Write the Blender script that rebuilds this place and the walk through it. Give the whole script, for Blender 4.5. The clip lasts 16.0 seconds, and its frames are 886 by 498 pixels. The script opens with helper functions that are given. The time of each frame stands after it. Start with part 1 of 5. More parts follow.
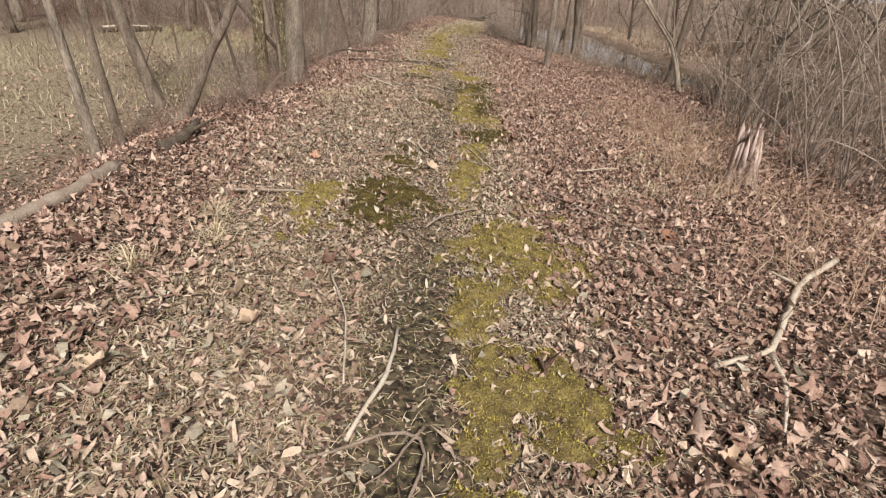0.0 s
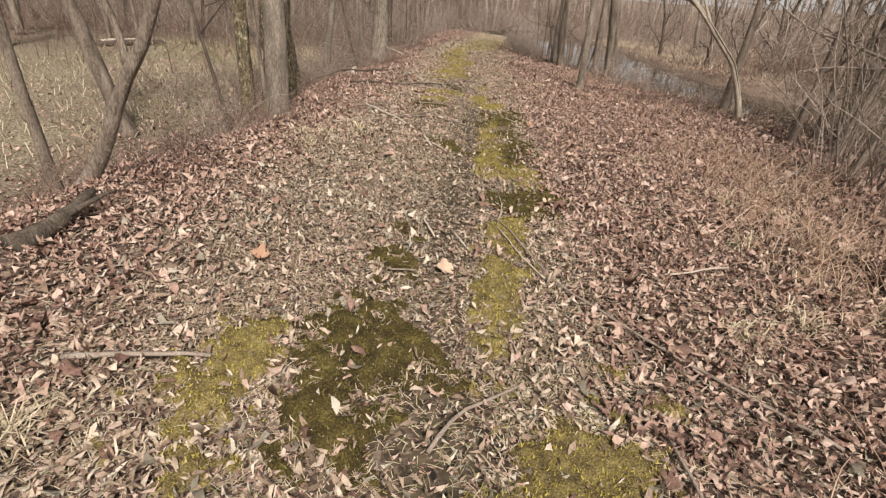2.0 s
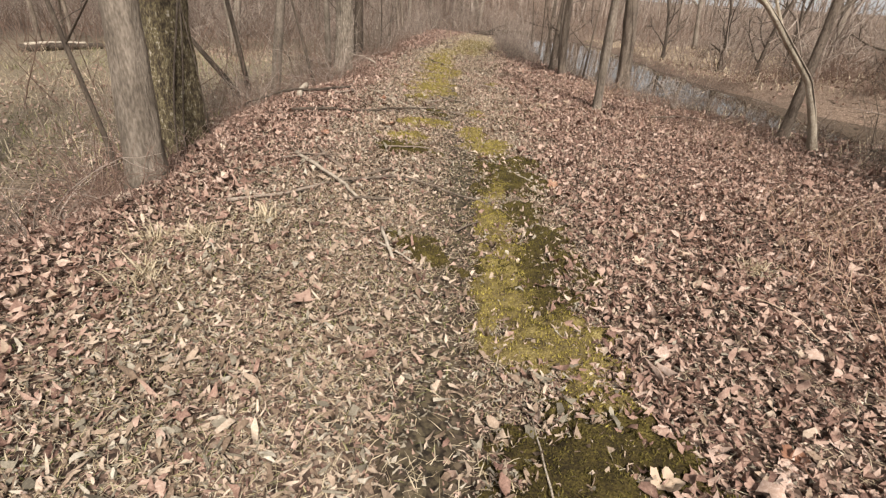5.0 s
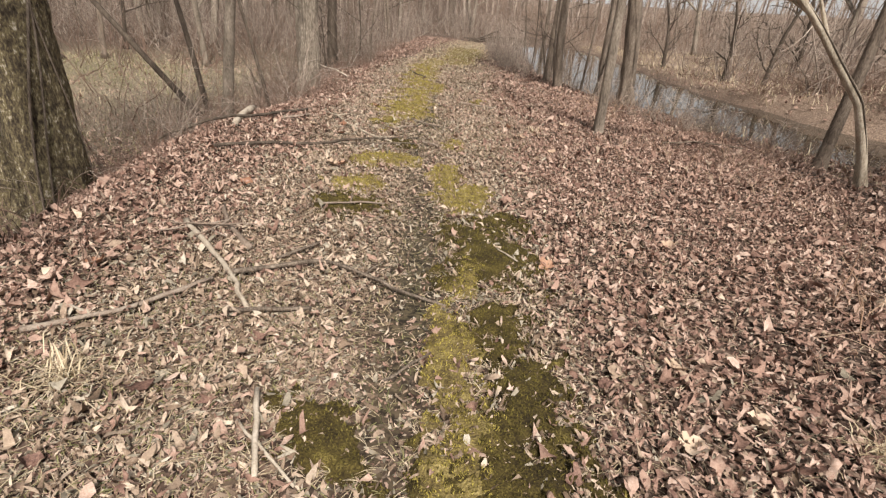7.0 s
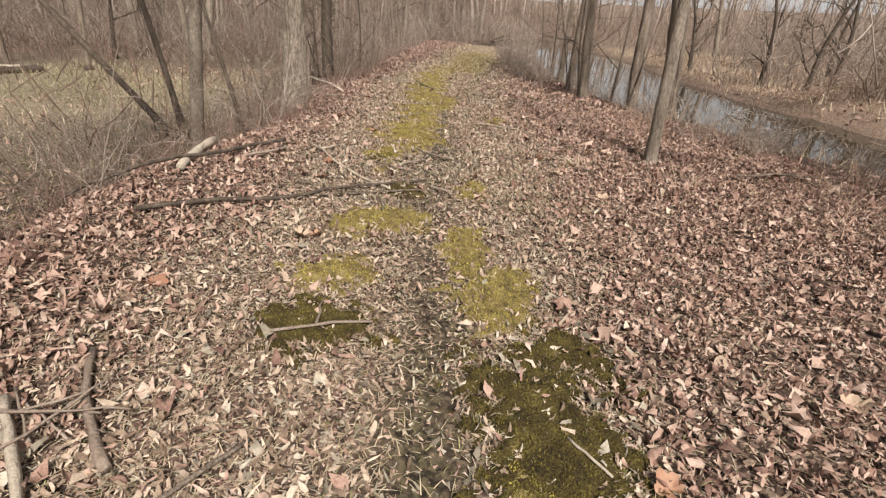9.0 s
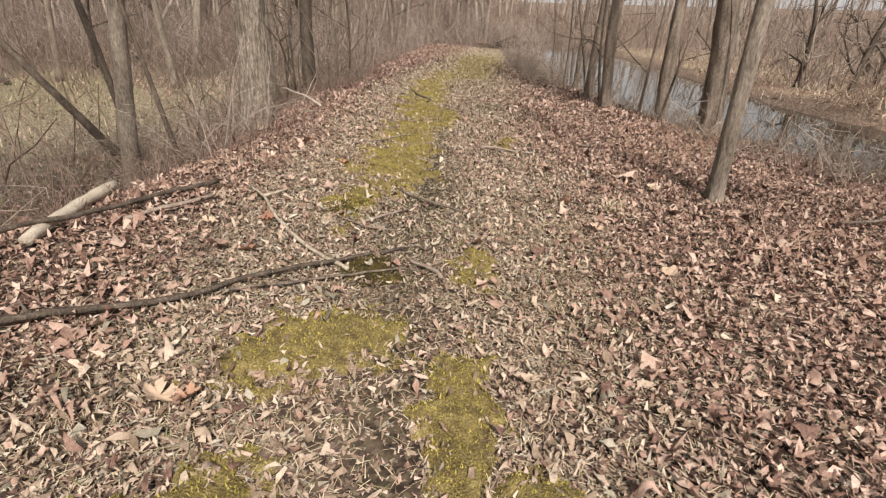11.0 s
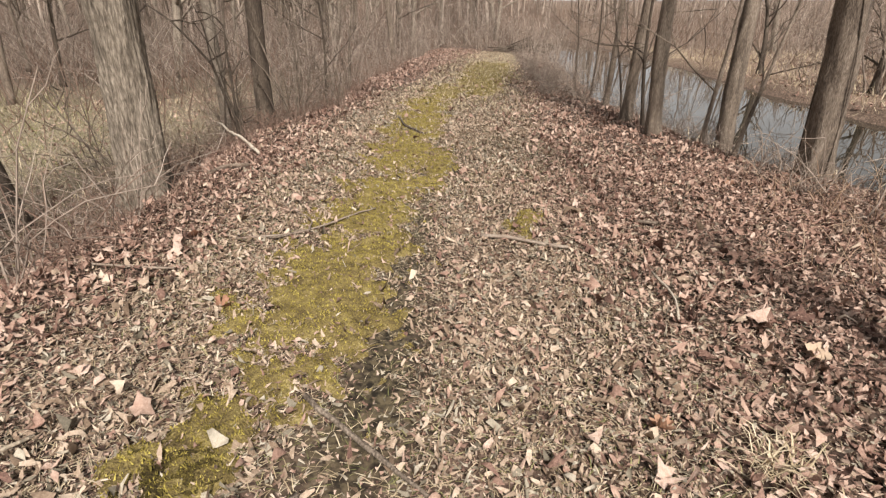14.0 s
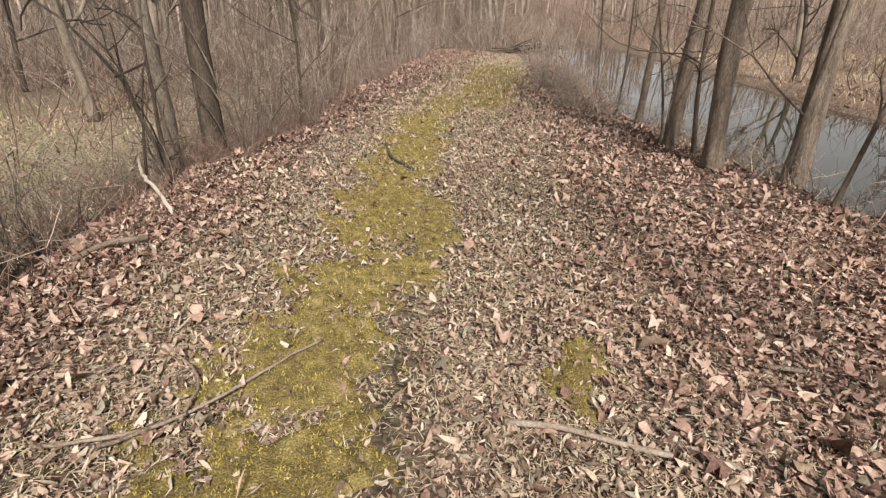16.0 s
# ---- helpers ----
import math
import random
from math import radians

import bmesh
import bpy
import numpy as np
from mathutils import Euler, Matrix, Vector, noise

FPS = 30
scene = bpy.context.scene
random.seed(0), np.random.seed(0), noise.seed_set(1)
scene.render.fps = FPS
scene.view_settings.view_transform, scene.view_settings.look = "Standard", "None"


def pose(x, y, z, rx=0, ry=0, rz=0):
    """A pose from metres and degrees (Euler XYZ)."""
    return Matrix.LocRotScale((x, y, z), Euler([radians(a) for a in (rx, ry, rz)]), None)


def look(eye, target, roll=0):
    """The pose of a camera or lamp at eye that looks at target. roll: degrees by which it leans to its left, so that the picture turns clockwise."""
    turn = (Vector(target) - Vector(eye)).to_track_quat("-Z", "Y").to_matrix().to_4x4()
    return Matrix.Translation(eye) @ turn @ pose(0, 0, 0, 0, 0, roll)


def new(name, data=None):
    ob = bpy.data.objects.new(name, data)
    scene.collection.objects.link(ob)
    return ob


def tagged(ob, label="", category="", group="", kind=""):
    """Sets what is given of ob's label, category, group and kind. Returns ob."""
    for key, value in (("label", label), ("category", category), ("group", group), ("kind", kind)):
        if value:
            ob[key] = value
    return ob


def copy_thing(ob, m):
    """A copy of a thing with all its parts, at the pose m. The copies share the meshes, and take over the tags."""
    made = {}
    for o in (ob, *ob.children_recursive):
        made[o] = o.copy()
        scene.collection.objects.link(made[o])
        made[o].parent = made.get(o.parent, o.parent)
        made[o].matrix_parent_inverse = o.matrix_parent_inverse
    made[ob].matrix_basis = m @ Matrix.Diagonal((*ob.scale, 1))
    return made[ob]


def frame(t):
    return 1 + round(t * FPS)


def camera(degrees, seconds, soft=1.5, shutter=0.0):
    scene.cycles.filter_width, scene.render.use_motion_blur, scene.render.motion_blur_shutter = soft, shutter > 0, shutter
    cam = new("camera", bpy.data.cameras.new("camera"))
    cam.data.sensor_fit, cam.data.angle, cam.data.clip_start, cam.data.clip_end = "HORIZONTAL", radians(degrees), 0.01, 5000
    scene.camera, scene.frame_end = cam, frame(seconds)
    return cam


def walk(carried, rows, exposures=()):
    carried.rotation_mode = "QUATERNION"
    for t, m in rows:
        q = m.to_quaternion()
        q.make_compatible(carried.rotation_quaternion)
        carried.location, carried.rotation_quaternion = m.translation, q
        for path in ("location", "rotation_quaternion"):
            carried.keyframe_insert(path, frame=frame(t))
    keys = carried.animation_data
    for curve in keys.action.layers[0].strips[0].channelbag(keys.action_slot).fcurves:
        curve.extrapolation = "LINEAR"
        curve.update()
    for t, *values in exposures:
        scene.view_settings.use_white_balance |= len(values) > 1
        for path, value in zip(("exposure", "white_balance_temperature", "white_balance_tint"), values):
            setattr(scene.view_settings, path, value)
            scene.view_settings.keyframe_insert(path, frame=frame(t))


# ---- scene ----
cam = camera(82.8, 16.0, 1.3)
PATH = [
    (0, (0.036, -0.058, 1.531), (0.006, 1.721, 0.617), 4.05),
    (0.5, (0.042, 0.464, 1.507), (-0.015, 2.254, 0.617), 3.96),
    (1, (-0.002, 0.925, 1.517), (-0.061, 2.716, 0.628), 3.96),
    (1.5, (-0.078, 1.439, 1.516), (-0.156, 3.231, 0.630), 3.95),
    (2, (-0.088, 1.939, 1.490), (-0.178, 3.733, 0.610), 4.06),
    (2.5, (-0.100, 2.374, 1.504), (-0.175, 4.170, 0.626), 4.06),
    (3, (-0.157, 2.907, 1.497), (-0.220, 4.702, 0.616), 4.06),
    (3.5, (-0.129, 3.507, 1.437), (-0.179, 5.299, 0.551), 4.06),
    (4, (-0.202, 4.034, 1.488), (-0.238, 5.824, 0.597), 4.06),
    (4.2, (-0.252, 4.227, 1.484), (-0.289, 6.019, 0.597), 4.07),
    (6.3, (-0.083, 5.950, 1.436), (-0.121, 7.748, 0.561), 4.07),
    (6.5, (-0.048, 6.141, 1.466), (-0.081, 7.942, 0.597), 4.08),
    (7, (0.016, 6.492, 1.490), (-0.010, 8.296, 0.626), 3.88),
    (7.5, (0.057, 6.948, 1.497), (0.030, 8.753, 0.635), 3.68),
    (8, (0.024, 7.376, 1.463), (-0.024, 9.179, 0.597), 3.48),
    (8.5, (-0.023, 7.840, 1.460), (-0.079, 9.644, 0.598), 3.28),
    (9, (-0.136, 8.264, 1.469), (-0.195, 10.071, 0.611), 2.98),
    (9.2, (-0.174, 8.408, 1.502), (-0.235, 10.214, 0.642), 2.88),
    (11.3, (-0.072, 10.295, 1.364), (-0.165, 12.105, 0.516), 1.87),
    (11.5, (-0.058, 10.462, 1.376), (-0.151, 12.271, 0.526), 1.77),
    (12, (-0.049, 10.887, 1.382), (-0.135, 12.694, 0.528), 1.47),
    (12.5, (-0.069, 11.321, 1.409), (-0.175, 13.127, 0.558), 1.07),
    (13, (-0.039, 11.807, 1.400), (-0.148, 13.613, 0.551), 1.37),
    (13.5, (-0.020, 12.239, 1.399), (-0.134, 14.045, 0.548), 1.17),
    (14, (0.006, 12.715, 1.406), (-0.142, 14.521, 0.561), 0.46),
    (14.5, (0.035, 13.211, 1.392), (-0.131, 15.014, 0.544), 0.76),
    (15, (-0.027, 13.681, 1.390), (-0.185, 15.482, 0.537), 0.75),
    (15.5, (-0.107, 14.128, 1.449), (-0.263, 15.928, 0.590), 0.65),
    (16, (-0.122, 14.636, 1.405), (-0.274, 16.439, 0.555), 0.56),
]
walk(cam, [(t, look(eye, target, roll)) for t, eye, target, roll in PATH], [(0, 0.24), (5, 0.34), (10, 0.36), (16, 0.4)])

# ---- daylight: a bright, hazy, overcast sky ----
SUN_EL, SUN_AZ = 46.0, 162.0
world = bpy.data.worlds.new("world")
scene.world = world
world.use_nodes = True
wn, wl = world.node_tree.nodes, world.node_tree.links
sky = wn.new("ShaderNodeTexSky")
sky.sky_type, sky.sun_disc = "NISHITA", False
sky.sun_elevation, sky.sun_rotation = radians(SUN_EL), radians(SUN_AZ)
sky.dust_density, sky.air_density = 1.0, 1.0
pale = wn.new("ShaderNodeHueSaturation")
pale.inputs["Saturation"].default_value = 0.0
wl.new(sky.outputs[0], pale.inputs["Color"])
wl.new(pale.outputs[0], wn["Background"].inputs[0])
wn["Background"].inputs[1].default_value = 0.088
sun_data = bpy.data.lights.new("sun", "SUN")
sun_data.energy, sun_data.angle, sun_data.color = 4.75, radians(9), (1.0, 0.925, 0.84)
sun = new("sun", sun_data)
sun.rotation_euler = (radians(90 - SUN_EL), 0, radians(180 - SUN_AZ))

# ---- materials ----


def material(name, stops, scale, rough=0.9, island=0.0, bump=0.3, stretch=(1, 1, 1), detail=5.0, fine=9.0, per_object=0.0, gloss=0.3):
    """A matt natural surface: a colour ramp over two sizes of noise, shifted piece by piece, with fine relief."""
    m = bpy.data.materials.new(name)
    m.use_nodes = True
    n, l = m.node_tree.nodes, m.node_tree.links
    b = n["Principled BSDF"]
    b.inputs["Roughness"].default_value = rough
    b.inputs["Specular IOR Level"].default_value = gloss
    co = n.new("ShaderNodeTexCoord")
    mp = n.new("ShaderNodeMapping")
    mp.inputs["Scale"].default_value = stretch
    l.new(co.outputs["Object"], mp.inputs[0])
    big = n.new("ShaderNodeTexNoise")
    big.inputs["Scale"].default_value, big.inputs["Detail"].default_value = scale, detail
    small = n.new("ShaderNodeTexNoise")
    small.inputs["Scale"].default_value, small.inputs["Detail"].default_value = scale * fine, detail
    for t in (big, small):
        l.new(mp.outputs[0], t.inputs["Vector"])
    mix = n.new("ShaderNodeMath")
    mix.operation = "MULTIPLY_ADD"
    mix.inputs[1].default_value = 0.5
    half = n.new("ShaderNodeMath")
    half.operation = "MULTIPLY"
    half.inputs[1].default_value = 0.5
    l.new(small.outputs[0], half.inputs[0])
    l.new(big.outputs[0], mix.inputs[0])
    l.new(half.outputs[0], mix.inputs[2])
    last = mix.outputs[0]
    stretchy = n.new("ShaderNodeMapRange")
    stretchy.inputs[1].default_value, stretchy.inputs[2].default_value = 0.3, 0.7
    l.new(last, stretchy.inputs[0])
    last = stretchy.outputs[0]
    if island or per_object:
        src = n.new("ShaderNodeNewGeometry").outputs["Random Per Island"] if island else n.new("ShaderNodeObjectInfo").outputs["Random"]
        k = island or per_object
        blend = n.new("ShaderNodeMix")
        blend.inputs[0].default_value = k
        l.new(last, blend.inputs[2])
        l.new(src, blend.inputs[3])
        last = blend.outputs[0]
    ramp = n.new("ShaderNodeValToRGB")
    e = ramp.color_ramp.elements
    while len(e) < len(stops):
        e.new(0.5)
    for k, (at, c) in enumerate(stops):
        e[k].position, e[k].color = at, (*c, 1)
    l.new(last, ramp.inputs[0])
    l.new(ramp.outputs[0], b.inputs["Base Color"])
    if bump:
        bp = n.new("ShaderNodeBump")
        bp.inputs["Strength"].default_value, bp.inputs["Distance"].default_value = bump, 0.02
        l.new(small.outputs[0], bp.inputs["Height"])
        l.new(bp.outputs[0], b.inputs["Normal"])
    return m


LEAF = material("dry_leaf", [(0.0, (0.03, 0.016, 0.012)), (0.2, (0.125, 0.066, 0.05)), (0.44, (0.29, 0.178, 0.135)), (0.7, (0.44, 0.31, 0.245)), (1.0, (0.68, 0.545, 0.47))], 55, 0.75, island=0.6, bump=0.25, fine=3.5, gloss=0.45)
PALE_LEAF = material("bleached_leaf", [(0.0, (0.05, 0.034, 0.022)), (0.3, (0.2, 0.138, 0.094)), (0.6, (0.39, 0.295, 0.22)), (1.0, (0.72, 0.6, 0.48))], 55, 0.75, island=0.64, bump=0.25, fine=3.5, gloss=0.45)
GREY_LEAF = material("grey_leaf", [(0.0, (0.05, 0.04, 0.029)), (0.35, (0.19, 0.163, 0.12)), (0.65, (0.36, 0.315, 0.245)), (1.0, (0.64, 0.57, 0.475))], 55, 0.75, island=0.66, bump=0.25, fine=3.5, gloss=0.45)
ORANGE_LEAF = material("orange_leaf", [(0.0, (0.17, 0.075, 0.045)), (0.5, (0.31, 0.165, 0.105)), (1.0, (0.44, 0.28, 0.19))], 24, 0.7, per_object=0.5, bump=0.2)
TAN_LEAF = material("tan_leaf", [(0.0, (0.36, 0.25, 0.18)), (0.5, (0.5, 0.38, 0.28)), (1.0, (0.66, 0.55, 0.45))], 9, 0.7, per_object=0.5, bump=0.2)
STRAW = material("dry_grass", [(0.0, (0.22, 0.167, 0.1)), (0.5, (0.47, 0.38, 0.255)), (1.0, (0.68, 0.59, 0.44))], 2, 0.8, island=0.8, bump=0)
GREEN_GRASS = material("half_green_grass", [(0.0, (0.09, 0.1, 0.035)), (0.5, (0.2, 0.2, 0.08)), (1.0, (0.42, 0.37, 0.2))], 2, 0.8, island=0.8, bump=0)
OLIVE_MOSS = material("olive_moss", [(0.0, (0.012, 0.008, 0.003)), (0.35, (0.034, 0.024, 0.008)), (0.65, (0.08, 0.06, 0.016)), (1.0, (0.25, 0.2, 0.06))], 11, 1.0, island=0.12, bump=0.8)
GOLD_MOSS = material("yellow_moss", [(0.0, (0.035, 0.024, 0.012)), (0.35, (0.12, 0.088, 0.036)), (0.65, (0.25, 0.195, 0.072)), (1.0, (0.52, 0.43, 0.2))], 13, 1.0, island=0.12, bump=0.8)
OLIVE_TIP = material("olive_moss_tip", [(0.0, (0.024, 0.017, 0.006)), (0.4, (0.075, 0.06, 0.015)), (0.75, (0.16, 0.13, 0.032)), (1.0, (0.36, 0.3, 0.1))], 5, 1.0, island=0.5, bump=0)
GOLD_TIP = material("yellow_moss_tip", [(0.0, (0.08, 0.055, 0.018)), (0.4, (0.24, 0.19, 0.045)), (0.75, (0.43, 0.355, 0.09)), (1.0, (0.62, 0.54, 0.2))], 5, 1.0, island=0.55, bump=0)
BARK_GREY = material("grey_bark", [(0.0, (0.06, 0.049, 0.038)), (0.4, (0.18, 0.148, 0.117)), (0.75, (0.31, 0.26, 0.21)), (1.0, (0.47, 0.41, 0.34))], 7, 0.95, bump=0.8, stretch=(1, 1, 0.3))
BARK_BROWN = material("brown_bark", [(0.0, (0.04, 0.031, 0.024)), (0.4, (0.14, 0.109, 0.085)), (0.75, (0.27, 0.218, 0.172)), (1.0, (0.42, 0.36, 0.3))], 11, 0.95, bump=0.9, stretch=(1, 1, 0.22))
BARK_FURROWED = material("furrowed_bark", [(0.0, (0.05, 0.04, 0.031)), (0.4, (0.17, 0.14, 0.11)), (0.7, (0.31, 0.262, 0.21)), (1.0, (0.47, 0.41, 0.34))], 38, 0.95, bump=1.0, stretch=(1, 1, 0.2), fine=2.5)
BARK_PALE = material("pale_bark", [(0.0, (0.12, 0.096, 0.072)), (0.4, (0.33, 0.275, 0.21)), (0.75, (0.5, 0.43, 0.34)), (1.0, (0.64, 0.57, 0.48))], 9, 0.9, bump=0.6, stretch=(1, 1, 0.35))
BARK_DARK = material("dark_bark", [(0.0, (0.03, 0.024, 0.02)), (0.5, (0.085, 0.065, 0.05)), (1.0, (0.19, 0.155, 0.12))], 9, 0.95, bump=0.8, stretch=(1, 1, 0.25))
BARK_MOSSY = material("mossy_bark", [(0.0, (0.02, 0.015, 0.011)), (0.35, (0.07, 0.054, 0.036)), (0.55, (0.15, 0.12, 0.07)), (0.68, (0.2, 0.168, 0.09)), (0.8, (0.4, 0.35, 0.28)), (1.0, (0.6, 0.54, 0.46))], 26, 0.95, bump=1.0, stretch=(1, 1, 0.45), fine=3)
TWIG = material("twig_bark", [(0.0, (0.07, 0.052, 0.041)), (0.35, (0.2, 0.155, 0.125)), (0.7, (0.4, 0.325, 0.27)), (1.0, (0.62, 0.54, 0.47))], 3, 0.9, island=0.6, bump=0, per_object=0.2)
RED_TWIG = material("reddish_stem", [(0.0, (0.08, 0.05, 0.038)), (0.5, (0.2, 0.13, 0.1)), (1.0, (0.38, 0.28, 0.22))], 3, 0.9, island=0.6, bump=0)
TAN_STEM = material("tan_stem", [(0.0, (0.24, 0.14, 0.09)), (0.5, (0.45, 0.31, 0.215)), (1.0, (0.66, 0.53, 0.4))], 3, 0.9, island=0.7, bump=0)
DEADWOOD = material("weathered_wood", [(0.0, (0.1, 0.07, 0.05)), (0.45, (0.24, 0.185, 0.145)), (1.0, (0.43, 0.37, 0.31))], 10, 0.9, bump=0.6, stretch=(1, 1, 1), per_object=0.35)
PALEWOOD = material("bleached_wood", [(0.0, (0.24, 0.19, 0.14)), (0.5, (0.48, 0.41, 0.33)), (1.0, (0.66, 0.6, 0.52))], 12, 0.85, bump=0.5, per_object=0.3)
ROTTEN = material("splintered_wood", [(0.0, (0.02, 0.011, 0.009)), (0.4, (0.17, 0.11, 0.09)), (0.65, (0.42, 0.32, 0.27)), (1.0, (0.68, 0.58, 0.52))], 16, 0.9, bump=1.0, stretch=(1, 1, 0.12))
SPLINTER = material("pale_splinter", [(0.0, (0.2, 0.13, 0.1)), (0.5, (0.5, 0.38, 0.33)), (1.0, (0.72, 0.62, 0.56))], 14, 0.9, bump=0.6, stretch=(1, 1, 0.15))


def ground_material():
    """Soil under the litter: worn dark earth on the track, brown duff elsewhere, greener on the flat."""
    m = material("woodland_soil", [(0.0, (0.014, 0.009, 0.007)), (0.4, (0.045, 0.029, 0.022)), (0.7, (0.12, 0.08, 0.06)), (1.0, (0.34, 0.26, 0.2))], 1.6, 0.95, bump=0.7, fine=14, detail=8)
    n, l = m.node_tree.nodes, m.node_tree.links
    b = n["Principled BSDF"]
    src = b.inputs["Base Color"].links[0].from_socket
    at = n.new("ShaderNodeAttribute")
    at.attribute_name = "cover"
    sep = n.new("ShaderNodeSeparateColor")
    l.new(at.outputs["Color"], sep.inputs[0])
    grain = n.new("ShaderNodeTexNoise")
    grain.inputs["Scale"].default_value, grain.inputs["Detail"].default_value = 30, 8
    tex = n.new("ShaderNodeTexCoord")
    l.new(tex.outputs["Object"], grain.inputs["Vector"])
    warp = n.new("ShaderNodeMix")
    warp.data_type = "VECTOR"
    warp.inputs[0].default_value = 0.03
    l.new(tex.outputs["Object"], warp.inputs[4])
    l.new(grain.outputs["Color"], warp.inputs[5])
    bits = n.new("ShaderNodeTexVoronoi")
    bits.inputs["Scale"].default_value = 42
    l.new(warp.outputs[1], bits.inputs["Vector"])
    one = n.new("ShaderNodeSeparateColor")
    l.new(bits.outputs["Color"], one.inputs[0])
    chips = n.new("ShaderNodeValToRGB")
    ce = chips.color_ramp.elements
    ce.new(0.4), ce.new(0.75)
    for k, (at2, c) in enumerate(((0.0, (0.012, 0.008, 0.006)), (0.45, (0.06, 0.037, 0.028)), (0.8, (0.2, 0.135, 0.103)), (1.0, (0.45, 0.34, 0.27)))):
        ce[k].position, ce[k].color = at2, (*c, 1)
    l.new(one.outputs[0], chips.inputs[0])
    strew = n.new("ShaderNodeMix")
    strew.data_type = "RGBA"
    strew.inputs[0].default_value = 0.6
    l.new(src, strew.inputs[6])
    l.new(chips.outputs[0], strew.inputs[7])
    src = strew.outputs[2]
    even = n.new("ShaderNodeMath")
    even.operation = "MULTIPLY_ADD"
    even.inputs[1].default_value = 0.28
    l.new(one.outputs[1], even.inputs[0])
    less = n.new("ShaderNodeMath")
    less.operation = "SUBTRACT"
    less.inputs[1].default_value = 0.14
    l.new(grain.outputs[0], less.inputs[0])
    l.new(less.outputs[0], even.inputs[2])
    for k, (lo, hi) in enumerate((((0.014, 0.011, 0.007), (0.11, 0.088, 0.052)), ((0.085, 0.072, 0.042), (0.42, 0.355, 0.25)), ((0.13, 0.088, 0.062), (0.4, 0.295, 0.22)))):
        r = n.new("ShaderNodeValToRGB")
        r.color_ramp.elements[0].position, r.color_ramp.elements[0].color = 0.36, (*lo, 1)
        r.color_ramp.elements[1].position, r.color_ramp.elements[1].color = 0.66, (*hi, 1)
        l.new(even.outputs[0], r.inputs[0])
        mx = n.new("ShaderNodeMix")
        mx.data_type = "RGBA"
        l.new(sep.outputs[k], mx.inputs[0])
        l.new(src, mx.inputs[6])
        l.new(r.outputs[0], mx.inputs[7])
        src = mx.outputs[2]
    l.new(src, b.inputs["Base Color"])
    return m


def water_material():
    m = bpy.data.materials.new("creek_water")
    m.use_nodes = True
    n, l = m.node_tree.nodes, m.node_tree.links
    b = n["Principled BSDF"]
    b.inputs["Base Color"].default_value = (0.035, 0.03, 0.022, 1)
    b.inputs["Roughness"].default_value, b.inputs["IOR"].default_value = 0.02, 1.45
    w = n.new("ShaderNodeTexNoise")
    w.inputs["Scale"].default_value, w.inputs["Detail"].default_value = 2.2, 3
    tex = n.new("ShaderNodeTexCoord")
    l.new(tex.outputs["Object"], w.inputs["Vector"])
    bp = n.new("ShaderNodeBump")
    bp.inputs["Strength"].default_value, bp.inputs["Distance"].default_value = 0.06, 0.02
    l.new(w.outputs[0], bp.inputs["Height"])
    l.new(bp.outputs[0], b.inputs["Normal"])
    return m


SOIL, WATER = ground_material(), water_material()

# ---- shape of the land ----
rng = np.random.default_rng(7)
WATER_Z = -0.62
CREEK = np.array([(4.5, 70), (5.2, 50), (5.6, 40), (5.5, 31), (5.4, 25), (6.2, 21.4), (7.6, 18.4), (9.6, 15.4), (12.5, 12), (17, 8), (30, 0)], float)


def ramp01(v, a, b):
    t = np.clip((v - a) / (b - a), 0, 1)
    return t * t * (3 - 2 * t)


def wob(x, y, f, s=0.0):
    """Smooth noise of about -1 to 1."""
    return (np.sin(x * f + 1.7 * np.sin(y * f * 0.7 + s) + s) + np.sin(y * f * 1.13 + 1.3 * np.sin(x * f * 0.83 + 2 * s) + 2.1 * s) + np.sin((x + y) * f * 1.9 + s * 3) * 0.6) / 2.6


def creek_distance(x, y):
    best = np.full(np.broadcast(x, y).shape, 1e9)
    for (ax, ay), (bx, by) in zip(CREEK[:-1], CREEK[1:]):
        dx, dy = bx - ax, by - ay
        t = np.clip(((x - ax) * dx + (y - ay) * dy) / (dx * dx + dy * dy), 0, 1)
        best = np.minimum(best, np.hypot(x - ax - t * dx, y - ay - t * dy))
    return best


def track_x(y):
    return np.interp(y, [0, 5.5, 9.5, 12.5, 15.5, 17, 23, 28, 33, 40], [0, -0.26, -0.18, -0.45, -0.48, -0.62, -0.75, -0.4, 0.14, 0.9])


def right_edge(y):
    return np.interp(y, [0, 14, 16, 18, 20, 23, 30, 45], [4.3, 4.6, 4.2, 3.5, 2.8, 2.2, 1.9, 2.4])


def left_edge(y):
    return -2.65 + 0.2 * np.sin(y * 0.9) + 0.02 * np.maximum(y - 30, 0)


